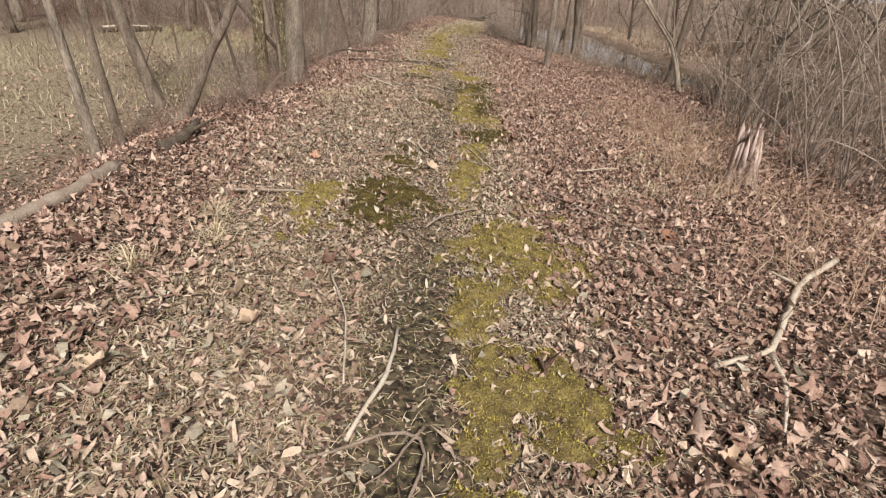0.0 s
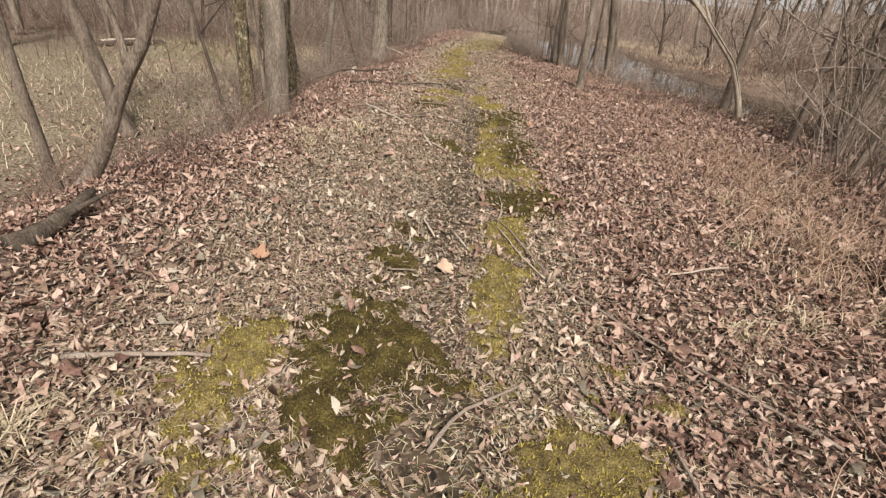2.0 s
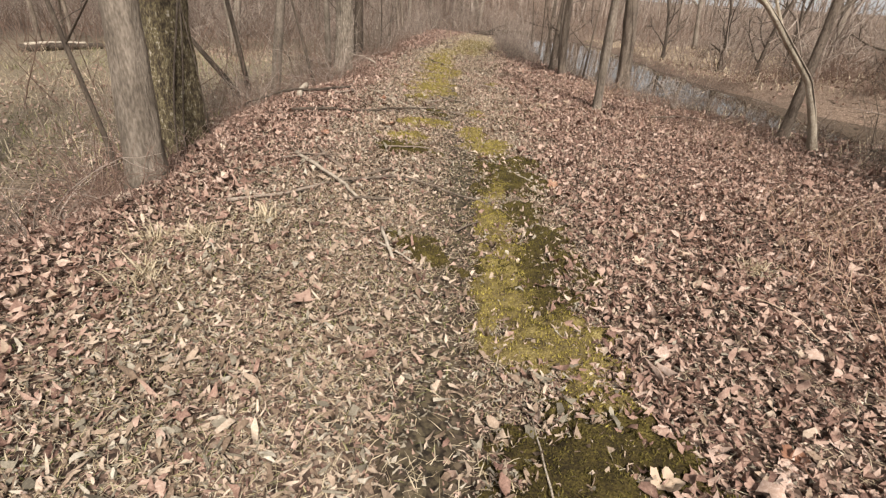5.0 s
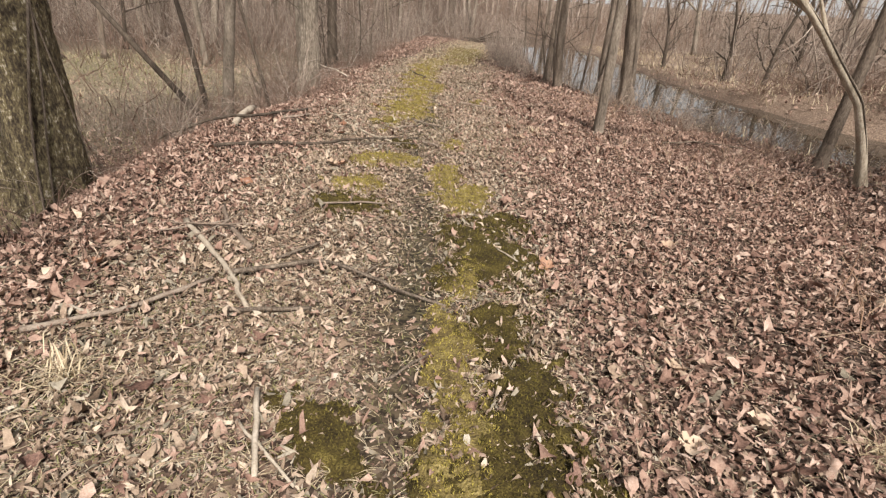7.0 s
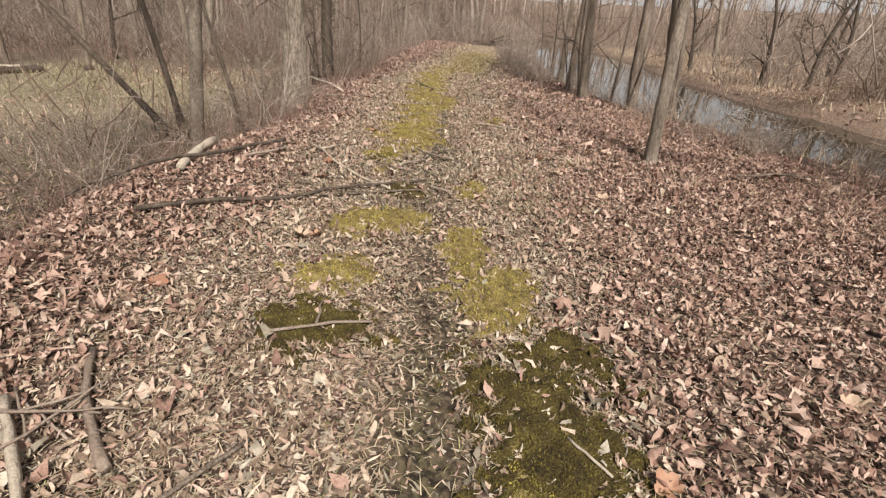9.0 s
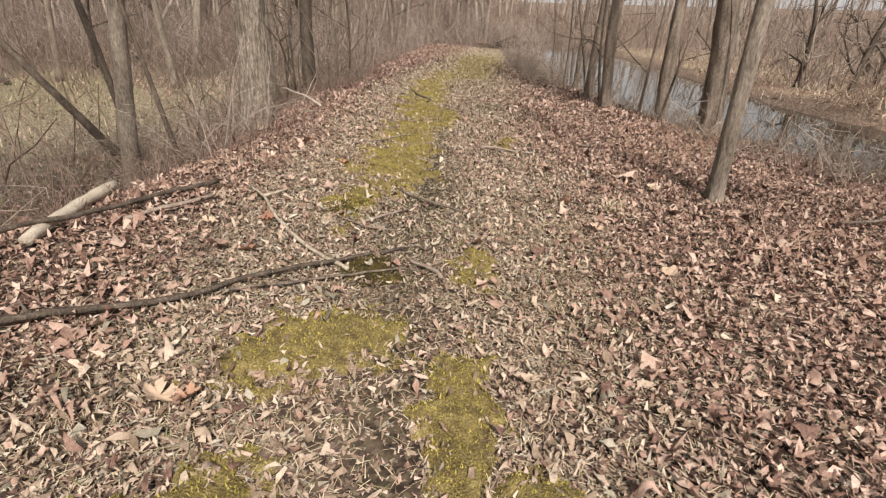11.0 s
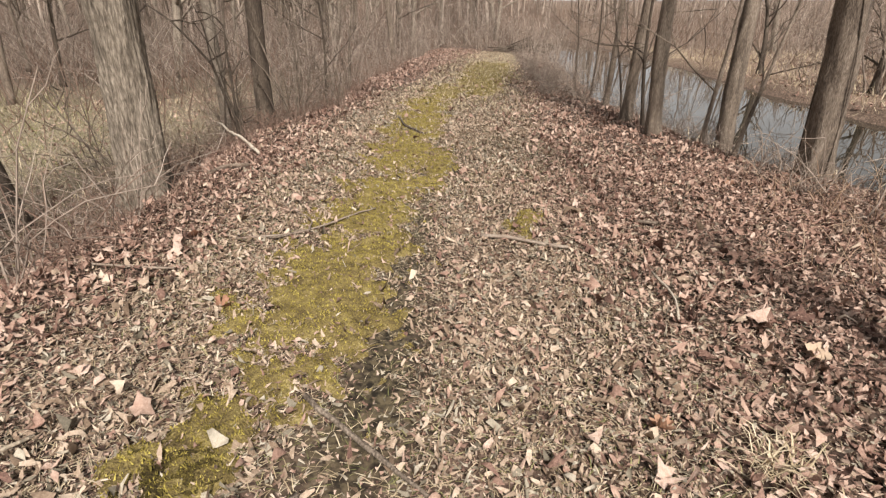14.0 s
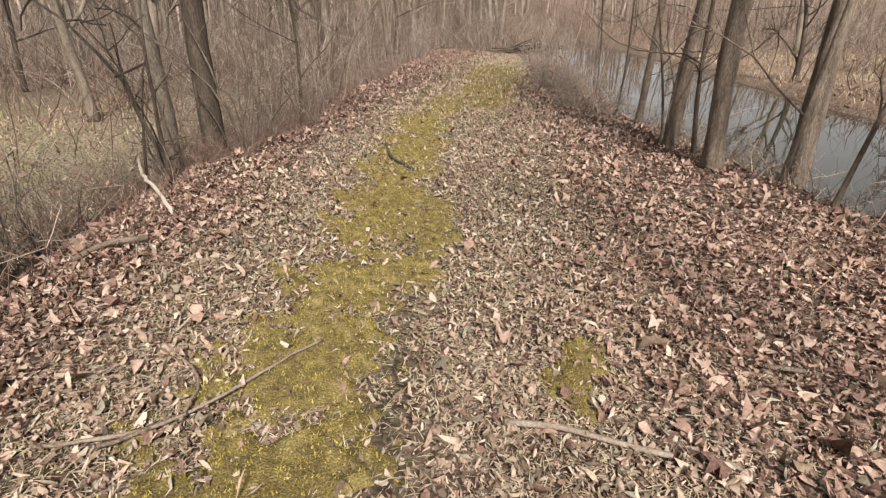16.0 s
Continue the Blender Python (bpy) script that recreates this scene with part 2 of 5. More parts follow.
def land(x, y):
    x, y = np.asarray(x, float), np.asarray(y, float)
    bed = -0.0349 * np.clip(x, -3, 5) - 0.0087 * np.minimum(y, 40)
    bed = bed - 0.035 * np.exp(-((x - track_x(y)) / 0.28) ** 2)
    xl, xr = left_edge(y), right_edge(y)
    left = ramp01(-x, -xl - 0.1, -xl + 2.3)
    z = bed * (1 - left) + (-1.1 + 0.06 * wob(x, y, 0.5)) * left
    right = ramp01(x, xr, xr + 2.2)
    z = z * (1 - right) + (-0.42 + 0.05 * wob(x, y, 0.7, 1)) * right
    d = creek_distance(x, y) + 0.25 * wob(x, y, 1.1, 2) + 0.85 * ramp01(x, 6.2, 8.6) * ramp01(-y, -24, -19)
    cut = ramp01(-d, -3.2, -1.7) * ramp01(x, 0.8, 2.6)
    z = z * (1 - cut) + (-1.05) * cut
    r = np.hypot(x, y - 10)
    hill = ramp01(r, 38, 120) * np.where(x > 12, 4.0, 8.0 - 4.0 * ramp01(x, -4, 12))
    z = z + hill + ramp01(r, 120, 380) * 6
    z = z + 0.95 * np.exp(-((x - 13.5) / 3.2) ** 2 - ((y - 19.5) / 4.5) ** 2)
    near = np.exp(-(r / 40) ** 2)
    return z + near * (0.018 * wob(x, y, 2.3, 3) + 0.012 * wob(x, y, 6.1, 4) + 0.006 * wob(x, y, 14, 5))


# moss on the trail: centre, half width, half length
OLIVE, GOLD = [], []


def patch(where, *rows):
    where.extend(rows)


patch(OLIVE, (-0.52, 3.83, 0.3, 0.55), (0.3, 7.7, 0.3, 0.55), (0.4, 6.2, 0.33, 0.42), (-0.53, 5.3, 0.14, 0.15))
patch(OLIVE, (-0.52, 4.85, 0.13, 0.2), (0.32, 9.85, 0.34, 0.8), (-0.85, 10.45, 0.33, 0.22), (0.45, 8.3, 0.2, 0.42), (-0.45, 7.96, 0.18, 0.2), (0.29, 8.9, 0.2, 0.26), (0.46, 10.5, 0.15, 0.25))
patch(OLIVE, (-1.05, 13.76, 0.2, 0.3), (-0.65, 12.8, 0.15, 0.18), (-1.05, 10.45, 0.1, 0.18))
patch(GOLD, (0.2, 33.0, 0.5, 2.5), (-0.95, 24.3, 0.35, 1.2), (-1.0, 13.9, 0.15, 0.5))
patch(GOLD, (0.14, 7.65, 0.16, 0.75), (0.45, 6.85, 0.2, 0.4), (0.05, 8.6, 0.12, 0.5))
patch(GOLD, (0.12, 4.5, 0.13, 0.6), (0.22, 5.35, 0.15, 0.5), (0.15, 9.3, 0.08, 0.4), (0.0, 7.3, 0.09, 0.35))
patch(GOLD, (0.5, 3.05, 0.36, 0.6), (0.55, 1.62, 0.24, 0.38), (0.25, 1.4, 0.12, 0.6))
patch(GOLD, (-1.06, 3.52, 0.22, 0.42), (0.2, 2.35, 0.13, 0.5), (0.12, 5.2, 0.08, 0.08), (-0.93, 11.0, 0.22, 0.25), (0.15, 10.9, 0.2, 0.5), (-0.84, 11.98, 0.32, 0.34), (-0.08, 11.45, 0.15, 0.62))
patch(GOLD, (-0.92, 15.4, 0.42, 1.05), (-0.02, 12.9, 0.15, 0.22), (-0.6, 12.1, 0.24, 0.24), (-0.13, 11.9, 0.1, 0.2), (-0.97, 16.5, 0.38, 0.7), (-0.96, 17.3, 0.32, 0.5), (-1.0, 18.7, 0.4, 1.1), (0.41, 16.65, 0.13, 0.22))
patch(GOLD, (-1.1, 20.6, 0.4, 1.5), (-1.15, 22.4, 0.36, 1.1), (0.0, 30.0, 0.6, 3.0), (-0.15, 26.5, 0.5, 2.2), (0.34, 16.5, 0.12, 0.2), (0.25, 7.0, 0.15, 0.3), (-1.2, 13.9, 0.1, 0.2), (-0.5, 18.2, 0.15, 1.0))


def moss(x, y, rows):
    best = np.full(np.shape(x), -1.0)
    ragged = 0.5 * wob(x, y, 7, 1) + 0.5 * wob(x, y, 19, 2) + 0.45 * wob(x, y, 47, 3)
    for cx, cy, rx, ry in rows:
        best = np.maximum(best, 1 - np.sqrt(((x - cx) / rx) ** 2 + ((y - cy) / ry) ** 2) * 0.85)
    return best + ragged * 0.78 - 0.13


def grid_mesh(name, v, faces, mat, smooth=False):
    """A mesh from an array of places and one of triangles or of four-sided faces."""
    v, faces = np.ascontiguousarray(v, np.float32), np.ascontiguousarray(faces, np.int32)
    me = bpy.data.meshes.new(name)
    k = faces.shape[1]
    me.vertices.add(len(v))
    me.vertices.foreach_set("co", v.ravel())
    me.loops.add(faces.size)
    me.loops.foreach_set("vertex_index", faces.ravel())
    me.polygons.add(len(faces))
    me.polygons.foreach_set("loop_start", np.arange(0, faces.size, k, dtype=np.int32))
    if smooth:
        me.polygons.foreach_set("use_smooth", np.ones(len(faces), bool))
    me.update(calc_edges=True)
    me.materials.append(mat)
    return me


def stretch_axis(lo, hi, step, far, n):
    k = np.linspace(0, 1, n + 1)[1:] ** 2.6 * far
    mid = np.arange(lo, hi + step, step)
    return np.concatenate([lo - k[::-1], mid, mid[-1] + k])


gx, gy = stretch_axis(-4.6, 6.2, 0.09, 420, 46), stretch_axis(-1.0, 25.0, 0.1, 420, 56)
GX, GY = np.meshgrid(gx, gy)
GZ = land(GX, GY)
nx, ny = len(gx), len(gy)
idx = np.arange(nx * ny).reshape(ny, nx)
quads = np.stack([idx[:-1, :-1], idx[:-1, 1:], idx[1:, 1:], idx[1:, :-1]], -1).reshape(-1, 4)
ground_me = grid_mesh("ground", np.stack([GX, GY, GZ], -1).reshape(-1, 3), quads, SOIL, True)
cover = np.zeros((ny, nx, 4), np.float32)
tr = np.abs(GX - track_x(GY) + 0.06 * wob(GX, GY, 3))
on_trail = ramp01(-GY, -24, -17) * ramp01(GY, -5, 0)
cover[..., 0] = np.exp(-(tr / (0.25 + 0.1 * ramp01(-GY, -4.2, -2.2))) ** 2) * (0.6 + 0.4 * ramp01(wob(GX, GY, 1.3, 6), -0.4, 0.5)) * (0.35 + 0.65 * on_trail)
cover[..., 0] = np.maximum(cover[..., 0], 1.2 * np.exp(-((GX + 0.75) / 0.3) ** 2 - ((GY - 22.2) / 0.8) ** 2)).clip(0, 1)
cover[..., 1] = np.clip(ramp01(-GX, 4.4, 8.0) * (0.75 + 0.3 * wob(GX, GY, 0.35, 2)) * (1 - ramp01(np.hypot(GX, GY - 10), 16, 34)) + 0.7 * ramp01(-np.abs(GX - track_x(GY)), -1.0, -0.4) * ramp01(GY, 14, 30) * ramp01(-GY, -42, -38), 0, 1)
cover[..., 2] = np.clip(ramp01(GX, 7.5, 9.5) * 0.75 * (1 - 0.6 * ramp01(np.hypot(GX, GY - 10), 26, 45)) + ramp01(np.hypot(GX, GY - 10), 22, 45) * 0.2, 0, 1)
cover[..., 3] = 1
ground_me.color_attributes.new("cover", "FLOAT_COLOR", "POINT").data.foreach_set("color", cover.ravel())
tagged(new("ground", ground_me), "brown woodland soil of an old embankment, worn dark along the track", "ground", kind="structure")

# the creek, one level sheet between its banks
cx = np.linspace(1.5, 34, 60)
cy = np.linspace(-3, 70, 90)
CX, CY = np.meshgrid(cx, cy)
cidx = np.arange(CX.size).reshape(CX.shape)
cq = np.stack([cidx[:-1, :-1], cidx[:-1, 1:], cidx[1:, 1:], cidx[1:, :-1]], -1).reshape(-1, 4)
keep = creek_distance(CX, CY).ravel()[cq].min(1) < 3.6
creek_me = grid_mesh("water", np.stack([CX.ravel(), CY.ravel(), np.full(CX.size, WATER_Z)], 1), cq[keep], WATER, True)
tagged(new("water", creek_me), "still dark creek water mirroring pale sky and bare trees", "water", kind="structure")


# ---- tubes: trunks, limbs, stems, sticks ----
class Geo:
    """Collects rings and faces of one mesh."""

    def __init__(self):
        self.v, self.f, self.n = [], [], 0

    def tube(self, pts, radii, sides=5, cap=True):
        pts = np.asarray(pts, float)
        radii = np.asarray(radii, float)
        t = np.gradient(pts, axis=0)
        t /= np.linalg.norm(t, axis=1)[:, None] + 1e-9
        ref = np.array([0.31, 0.95, 0.05]) if abs(t[0][2]) > 0.6 else np.array([0.05, 0.1, 0.99])
        a = np.cross(t, ref)
        a /= np.linalg.norm(a, axis=1)[:, None] + 1e-9
        b = np.cross(t, a)
        ang = np.arange(sides) * 2 * np.pi / sides
        ring = pts[:, None] + radii[:, None, None] * (np.cos(ang)[None, :, None] * a[:, None] + np.sin(ang)[None, :, None] * b[:, None])
        m = len(pts)
        i = np.arange(m * sides).reshape(m, sides) + self.n
        j = np.roll(i, -1, 1)
        q = np.stack([i[:-1], j[:-1], j[1:], i[1:]], -1).reshape(-1, 4)
        self.v.append(ring.reshape(-1, 3))
        self.f.append(np.concatenate([q[:, [0, 1, 2]], q[:, [0, 2, 3]]]))
        self.n += m * sides
        if cap:
            self.v.append(pts[[0, -1]])
            c0, c1 = self.n, self.n + 1
            self.n += 2
            self.f.append(np.stack([j[0], i[0], np.full(sides, c0)], 1))
            self.f.append(np.stack([i[-1], j[-1], np.full(sides, c1)], 1))

    def mesh(self, name, mat, smooth=True):
        return grid_mesh(name, np.concatenate(self.v), np.concatenate(self.f), mat, smooth)


def part(name, geo, mat, parent, label="", smooth=True):
    ob = new(name, geo.mesh(name, mat, smooth) if isinstance(geo, Geo) else geo)
    ob.parent = parent
    return tagged(ob, label)


def curve(p, d, length, n, r, bend=0.25, rise=0.0):
    """A wandering line from p in the direction d."""
    pts = [np.array(p, float)]
    d = np.array(d, float)
    for _ in range(n):
        d = d / np.linalg.norm(d) + r.normal(0, bend, 3) / max(n, 3) ** 0.5 + np.array([0, 0, rise / n])
        d /= np.linalg.norm(d)
        pts.append(pts[-1] + d * length / n)
    return np.array(pts)


def limbs(geo, p, d, length, rad, depth, r, sides):
    line = curve(p, d, length, 5 if depth > 1 else 4, r, 0.35, 0.25)
    geo.tube(line, np.linspace(rad, rad * 0.35, len(line)), max(3, sides), False)
    if depth == 0:
        return
    for _ in range(3 if depth > 1 else 4):
        k = r.integers(1, len(line))
        w = line[k] - line[k - 1]
        w = w / np.linalg.norm(w) + r.normal(0, 0.65, 3)
        limbs(geo, line[k], w, length * r.uniform(0.4, 0.65), rad * 0.5, depth - 1, r, sides - 1)


def trunk_mesh(line, radii, sides, ridges, deep, r, mat, flare=0.5, grow=0):
    """A trunk with a flared foot and furrowed bark."""
    n = len(line)
    s = np.linspace(0, 1, n)
    g = Geo()
    g.tube(line, radii, sides)
    v = g.v[0].reshape(n, sides, 3)
    ang = np.arange(sides) * 2 * np.pi / sides
    h = line[:, 2] - line[0, 2]
    foot = 1 + flare * np.exp(-h / 0.16)[:, None] * (0.7 + 0.5 * np.cos(ang * 4 + 1)[None])
    tw = wob(h[:, None] * 1.6, np.cos(ang)[None] * 2, 3, ridges)
    bark = 1 + deep * np.cos(ridges * ang[None] + 2.2 * tw) * (0.6 + 0.4 * np.sin(h[:, None] * 9 + ang[None] * 3)) + 0.09 * wob(h[:, None] * 1.3, np.sin(ang)[None] * 1.5, 3, ridges + 2) + 0.05 * wob(h[:, None] * 4, np.cos(ang)[None] * 2, 3, 5)
    v[:] = line[:, None] + (v - line[:, None]) * (foot * bark)[..., None]
    return g.mesh("trunk", mat)


def bare_tree(name, x, y, height, rad, lean, seed, mat, label, sides=12, rings=24, ridges=5, deep=0.04, limb_from=0.3, limb_n=9, depth=2, wander=0.12, flare=0.5, vines=0, group=""):
    """A leafless tree: trunk, crown of bare limbs and, on some, climbing vines. lean: metres sideways and ahead for each metre up."""
    r = np.random.default_rng(seed)
    base = float(land(x, y)) - 0.06
    root = new(name)
    root.location = (x, y, base)
    tagged(root, label, "tree", group)
    h = np.linspace(0, 1, rings) ** 1.4 * height
    ph = r.uniform(0, 6, 4)
    line = np.stack([lean[0] * h + wander * np.sin(h * 0.7 + ph[0]) * h / height * 1.2, lean[1] * h + wander * np.sin(h * 0.6 + ph[1]) * h / height * 1.2, h], 1)
    radii = rad * (1 - 0.78 * (h / height) ** 0.9)
    part("trunk", trunk_mesh(line, radii, sides, ridges, deep, r, mat, flare), mat, root)
    g = Geo()
    for _ in range(limb_n):
        k = r.integers(max(1, int(np.searchsorted(h, height * limb_from))), rings - 1)
        a = r.uniform(0, 6.283)
        limbs(g, line[k], (np.cos(a), np.sin(a), r.uniform(0.4, 1.1)), height * r.uniform(0.18, 0.34), radii[k] * 0.5, depth, r, 5)
    if limb_n:
        part("crown", g, mat, root)
    for q in range(vines):
        a0 = r.uniform(0, 6.283)
        hh = np.linspace(0, min(height * 0.6, 4), 26)
        ang = a0 + 0.5 * np.sin(hh * 1.3 + q) + hh * r.uniform(-0.25, 0.25)
        rr = np.interp(hh, h, radii) * 1.03 + 0.012 + 0.4 * rad * np.exp(-hh / 0.16)
        px, py = np.interp(hh, h, line[:, 0]), np.interp(hh, h, line[:, 1])
        vg = Geo()
        vg.tube(np.stack([px + np.cos(ang) * rr, py + np.sin(ang) * rr, hh], 1), np.full(26, r.uniform(0.005, 0.011)), 5)
        part("vine", vg, BARK_BROWN, root, "woody vine climbing the trunk")
    return root


def bush(name, label, seed, stems, height, spread, arch, mat, thick=0.005, twigs=3, category="shrub", group="", canes=6):
    """A clump of thin bare stems."""
    r = np.random.default_rng(seed)
    root = new(name)
    tagged(root, label, category, group)
    twiggy = Geo()
    for number in range(stems):
        a, q = r.uniform(0, 6.283), r.uniform(0, spread)
        p = (np.cos(a) * q, np.sin(a) * q, -0.03)
        b = r.uniform(0, 6.283)
        d = (np.cos(b) * arch * r.uniform(0.2, 1), np.sin(b) * arch * r.uniform(0.2, 1), 1)
        ln = height * r.uniform(0.5, 1.15)
        line = curve(p, d, ln, 6, r, 0.3, -arch * 1.4)
        line[:, 2] = np.maximum(line[:, 2], -0.03)
        rr = thick * r.uniform(0.6, 1.5)
        if number < canes:
            one = Geo()
            one.tube(line, np.linspace(rr, rr * 0.4, 7) * 1.2, 4, False)
            part("cane", one, mat, root)
        else:
            twiggy.tube(line, np.linspace(rr, rr * 0.4, 7), 3, False)
        for _ in range(twigs):
            k = r.integers(2, 7)
            w = r.normal(0, 0.8, 3) + np.array([0, 0, 0.4])
            tw = curve(line[k], w, ln * r.uniform(0.15, 0.4), 3, r, 0.4)
            twiggy.tube(tw, np.linspace(rr * 0.6, rr * 0.3, 4), 3, False)
    tagged(part("twig_tangle", twiggy, mat, root), kind="stuff")
    return root


def weed_field(name, label, places, seed, stems, height, spread, arch, mat, thick):
    """Countless thin dry stems in loose clumps at the places, as one mesh."""
    r = np.random.default_rng(seed)
    g = Geo()
    for cx, cy in places:
        tall = height * r.uniform(0.55, 1.1)
        for _ in range(stems):
            x, y = cx + r.normal(0, spread), cy + r.normal(0, spread)
            b = r.uniform(0, 6.283)
            line = curve((x, y, float(land(x, y)) - 0.02), (np.cos(b) * arch * r.uniform(0.1, 1), np.sin(b) * arch * r.uniform(0.1, 1), 1), tall * r.uniform(0.5, 1.2), 5, r, 0.3, -arch * 1.3)
            line[:, 2] = np.maximum(line[:, 2], land(line[:, 0], line[:, 1]) + 0.01)
            k = thick * r.uniform(0.6, 1.5)
            g.tube(line, np.linspace(k, k * 0.4, 6), 3, False)
            if r.random() < 0.7:
                tw = curve(line[3], r.normal(0, 0.7, 3) + np.array([0, 0, 0.4]), tall * 0.3, 3, r, 0.4)
                g.tube(tw, np.linspace(k * 0.6, k * 0.3, 4), 3, False)
    tagged(new(name, g.mesh(name, mat)), label, "weeds", kind="stuff")


def scatter(protos, places, seed, lo=0.75, hi=1.3):
    """Sets the prototypes and copies of them down at the places, turned and sized by chance."""
    r = np.random.default_rng(seed)
    for k, (x, y) in enumerate(places):
        z = float(land(x, y))
        s = r.uniform(lo, hi)
        m = pose(x, y, z, r.normal(0, 4), r.normal(0, 4), r.uniform(0, 360)) @ Matrix.Scale(s, 4)
        if k < len(protos):
            protos[k].matrix_basis = m
        else:
            ob = copy_thing(protos[k % len(protos)], m)
            ob.matrix_basis = m


# ---- trees beside the trail ----
GREY = "slender grey-barked leafless tree beside the trail"
bare_tree("tree", -2.85, 8.85, 11, 0.15, (0.02, 0.01), 11, BARK_GREY, "straight smooth grey-barked tree with flared roots beside the trail", 28, 46, 9, 0.012, 0.35, 9, wander=0.05, flare=0.4)
bare_tree("tree", -3.5, 10.6, 12, 0.27, (0.0, 0.02), 12, BARK_MOSSY, "thick mossy tree with shaggy bark and climbing vines", 64, 90, 17, 0.06, 0.35, 9, vines=6)
bare_tree("tree", -4.15, 10.75, 11, 0.13, (-0.02, 0.02), 113, BARK_MOSSY, "brown rough-barked tree behind a smooth grey one", 30, 50, 11, 0.05, 0.35, 8)
bare_tree("tree", -3.35, 9.75, 7, 0.038, (-0.1, 0.05), 13, BARK_BROWN, "thin brown sapling leaning against a mossy tree", 10, 24, limb_n=6, depth=1)
bare_tree("tree", -6.5, 10.75, 9, 0.14, (-0.25, 0.0), 14, BARK_BROWN, "brown-barked tree leaning over the wet flat", 16, 30, 7, 0.03, 0.3, 7)
bare_tree("tree", -5.35, 7.65, 8, 0.07, (-0.05, 0.0), 15, BARK_BROWN, "slim leaning tree at the foot of the bank", 12, 26, 5, 0.03, 0.35, 6)
bare_tree("tree", -3.5, 4.6, 7, 0.05, (-0.08, 0.05), 16, BARK_GREY, "slim grey tree at the edge of the bank", 12, 26, 5, 0.03, 0.4, 5)
bare_tree("tree", -4.72, 11.15, 6, 0.04, (-0.2, 0.05), 18, BARK_DARK, "thin dark sapling leaning from the bank", 8, 22, limb_n=5, depth=1)
bare_tree("tree", -6.0, 18.2, 8, 0.075, (-0.85, 0.0), 19, BARK_DARK, "dark leafless tree leaning far over", 10, 26, 5, 0.03, 0.3, 6)
bare_tree("tree", -5.85, 18.25, 8, 0.07, (-0.14, 0.0), 20, BARK_DARK, "dark thin tree beside a leaning one", 10, 26, 5, 0.03, 0.3, 6)
bare_tree("tree", -4.35, 15.85, 9, 0.11, (0.145, 0.0), 21, BARK_GREY, GREY, 14, 30, 6, 0.02, 0.35, 7)
bare_tree("tree", -3.05, 16.85, 13, 0.205, (0.05, 0.0), 22, BARK_FURROWED, "big tree with deeply furrowed grey bark", 84, 100, 23, 0.06, 0.4, 9, vines=1)
bare_tree("tree", -3.45, 20.5, 10, 0.14, (0.04, 0.0), 23, BARK_DARK, "dark rough-barked tree at the edge of the bank", 18, 34, 8, 0.05, 0.35, 7)
bare_tree("tree", -4.6, 21.4, 10, 0.1, (0.02, 0.0), 24, BARK_GREY, GREY, 12, 28, 6, 0.02, 0.35, 6)
bare_tree("tree", -3.2, 15.2, 5, 0.03, (-0.3, 0.1), 25, BARK_DARK, "thin dark sapling leaning from the bank", 8, 20, limb_n=4, depth=1)
bare_tree("tree", 2.3, 14.87, 10, 0.082, (0.0, 0.0), 26, BARK_GREY, "slim smooth grey tree rising from the leaf litter", 20, 40, 6, 0.015, 0.35, 8, wander=0.06, flare=0.3)
bare_tree("tree", 2.6, 20.8, 12, 0.11, (-0.02, 0.0), 27, BARK_BROWN, "brown-barked tree on the creek bank", 22, 40, 8, 0.035, 0.35, 9, wander=0.5)
bare_tree("tree", 4.0, 21.4, 12, 0.14, (-0.06, 0.0), 28, BARK_BROWN, "leaning brown-barked tree on the creek bank", 22, 40, 8, 0.04, 0.35, 9, wander=0.5)
bare_tree("tree", 2.45, 21.9, 12, 0.095, (-0.02, 0.02), 29, BARK_BROWN, "brown-barked tree on the creek bank", 18, 34, 8, 0.035, 0.35, 8, wander=0.5)
bare_tree("tree", 3.85, 18.75, 12, 0.175, (-0.12, 0.0), 30, BARK_BROWN, "thick rough-barked tree at the water's edge", 30, 46, 11, 0.045, 0.35, 9, wander=0.5, vines=2)
bare_tree("tree", 2.45, 23.6, 12, 0.06, (0.02, 0.0), 32, BARK_BROWN, "brown-barked tree on the creek bank", 14, 30, 7, 0.035, 0.3, 7)
bare_tree("tree", 7.0, 12.4, 9, 0.14, (0.03, 0.0), 34, BARK_BROWN, "brown-barked tree standing in creekside brush", 16, 30, 7, 0.03, 0.2, 9)
bare_tree("tree", 5.35, 13.95, 9, 0.088, (0.08, 0.05), 35, BARK_BROWN, "brown-barked tree among brush", 14, 30, 7, 0.03, 0.2, 9)

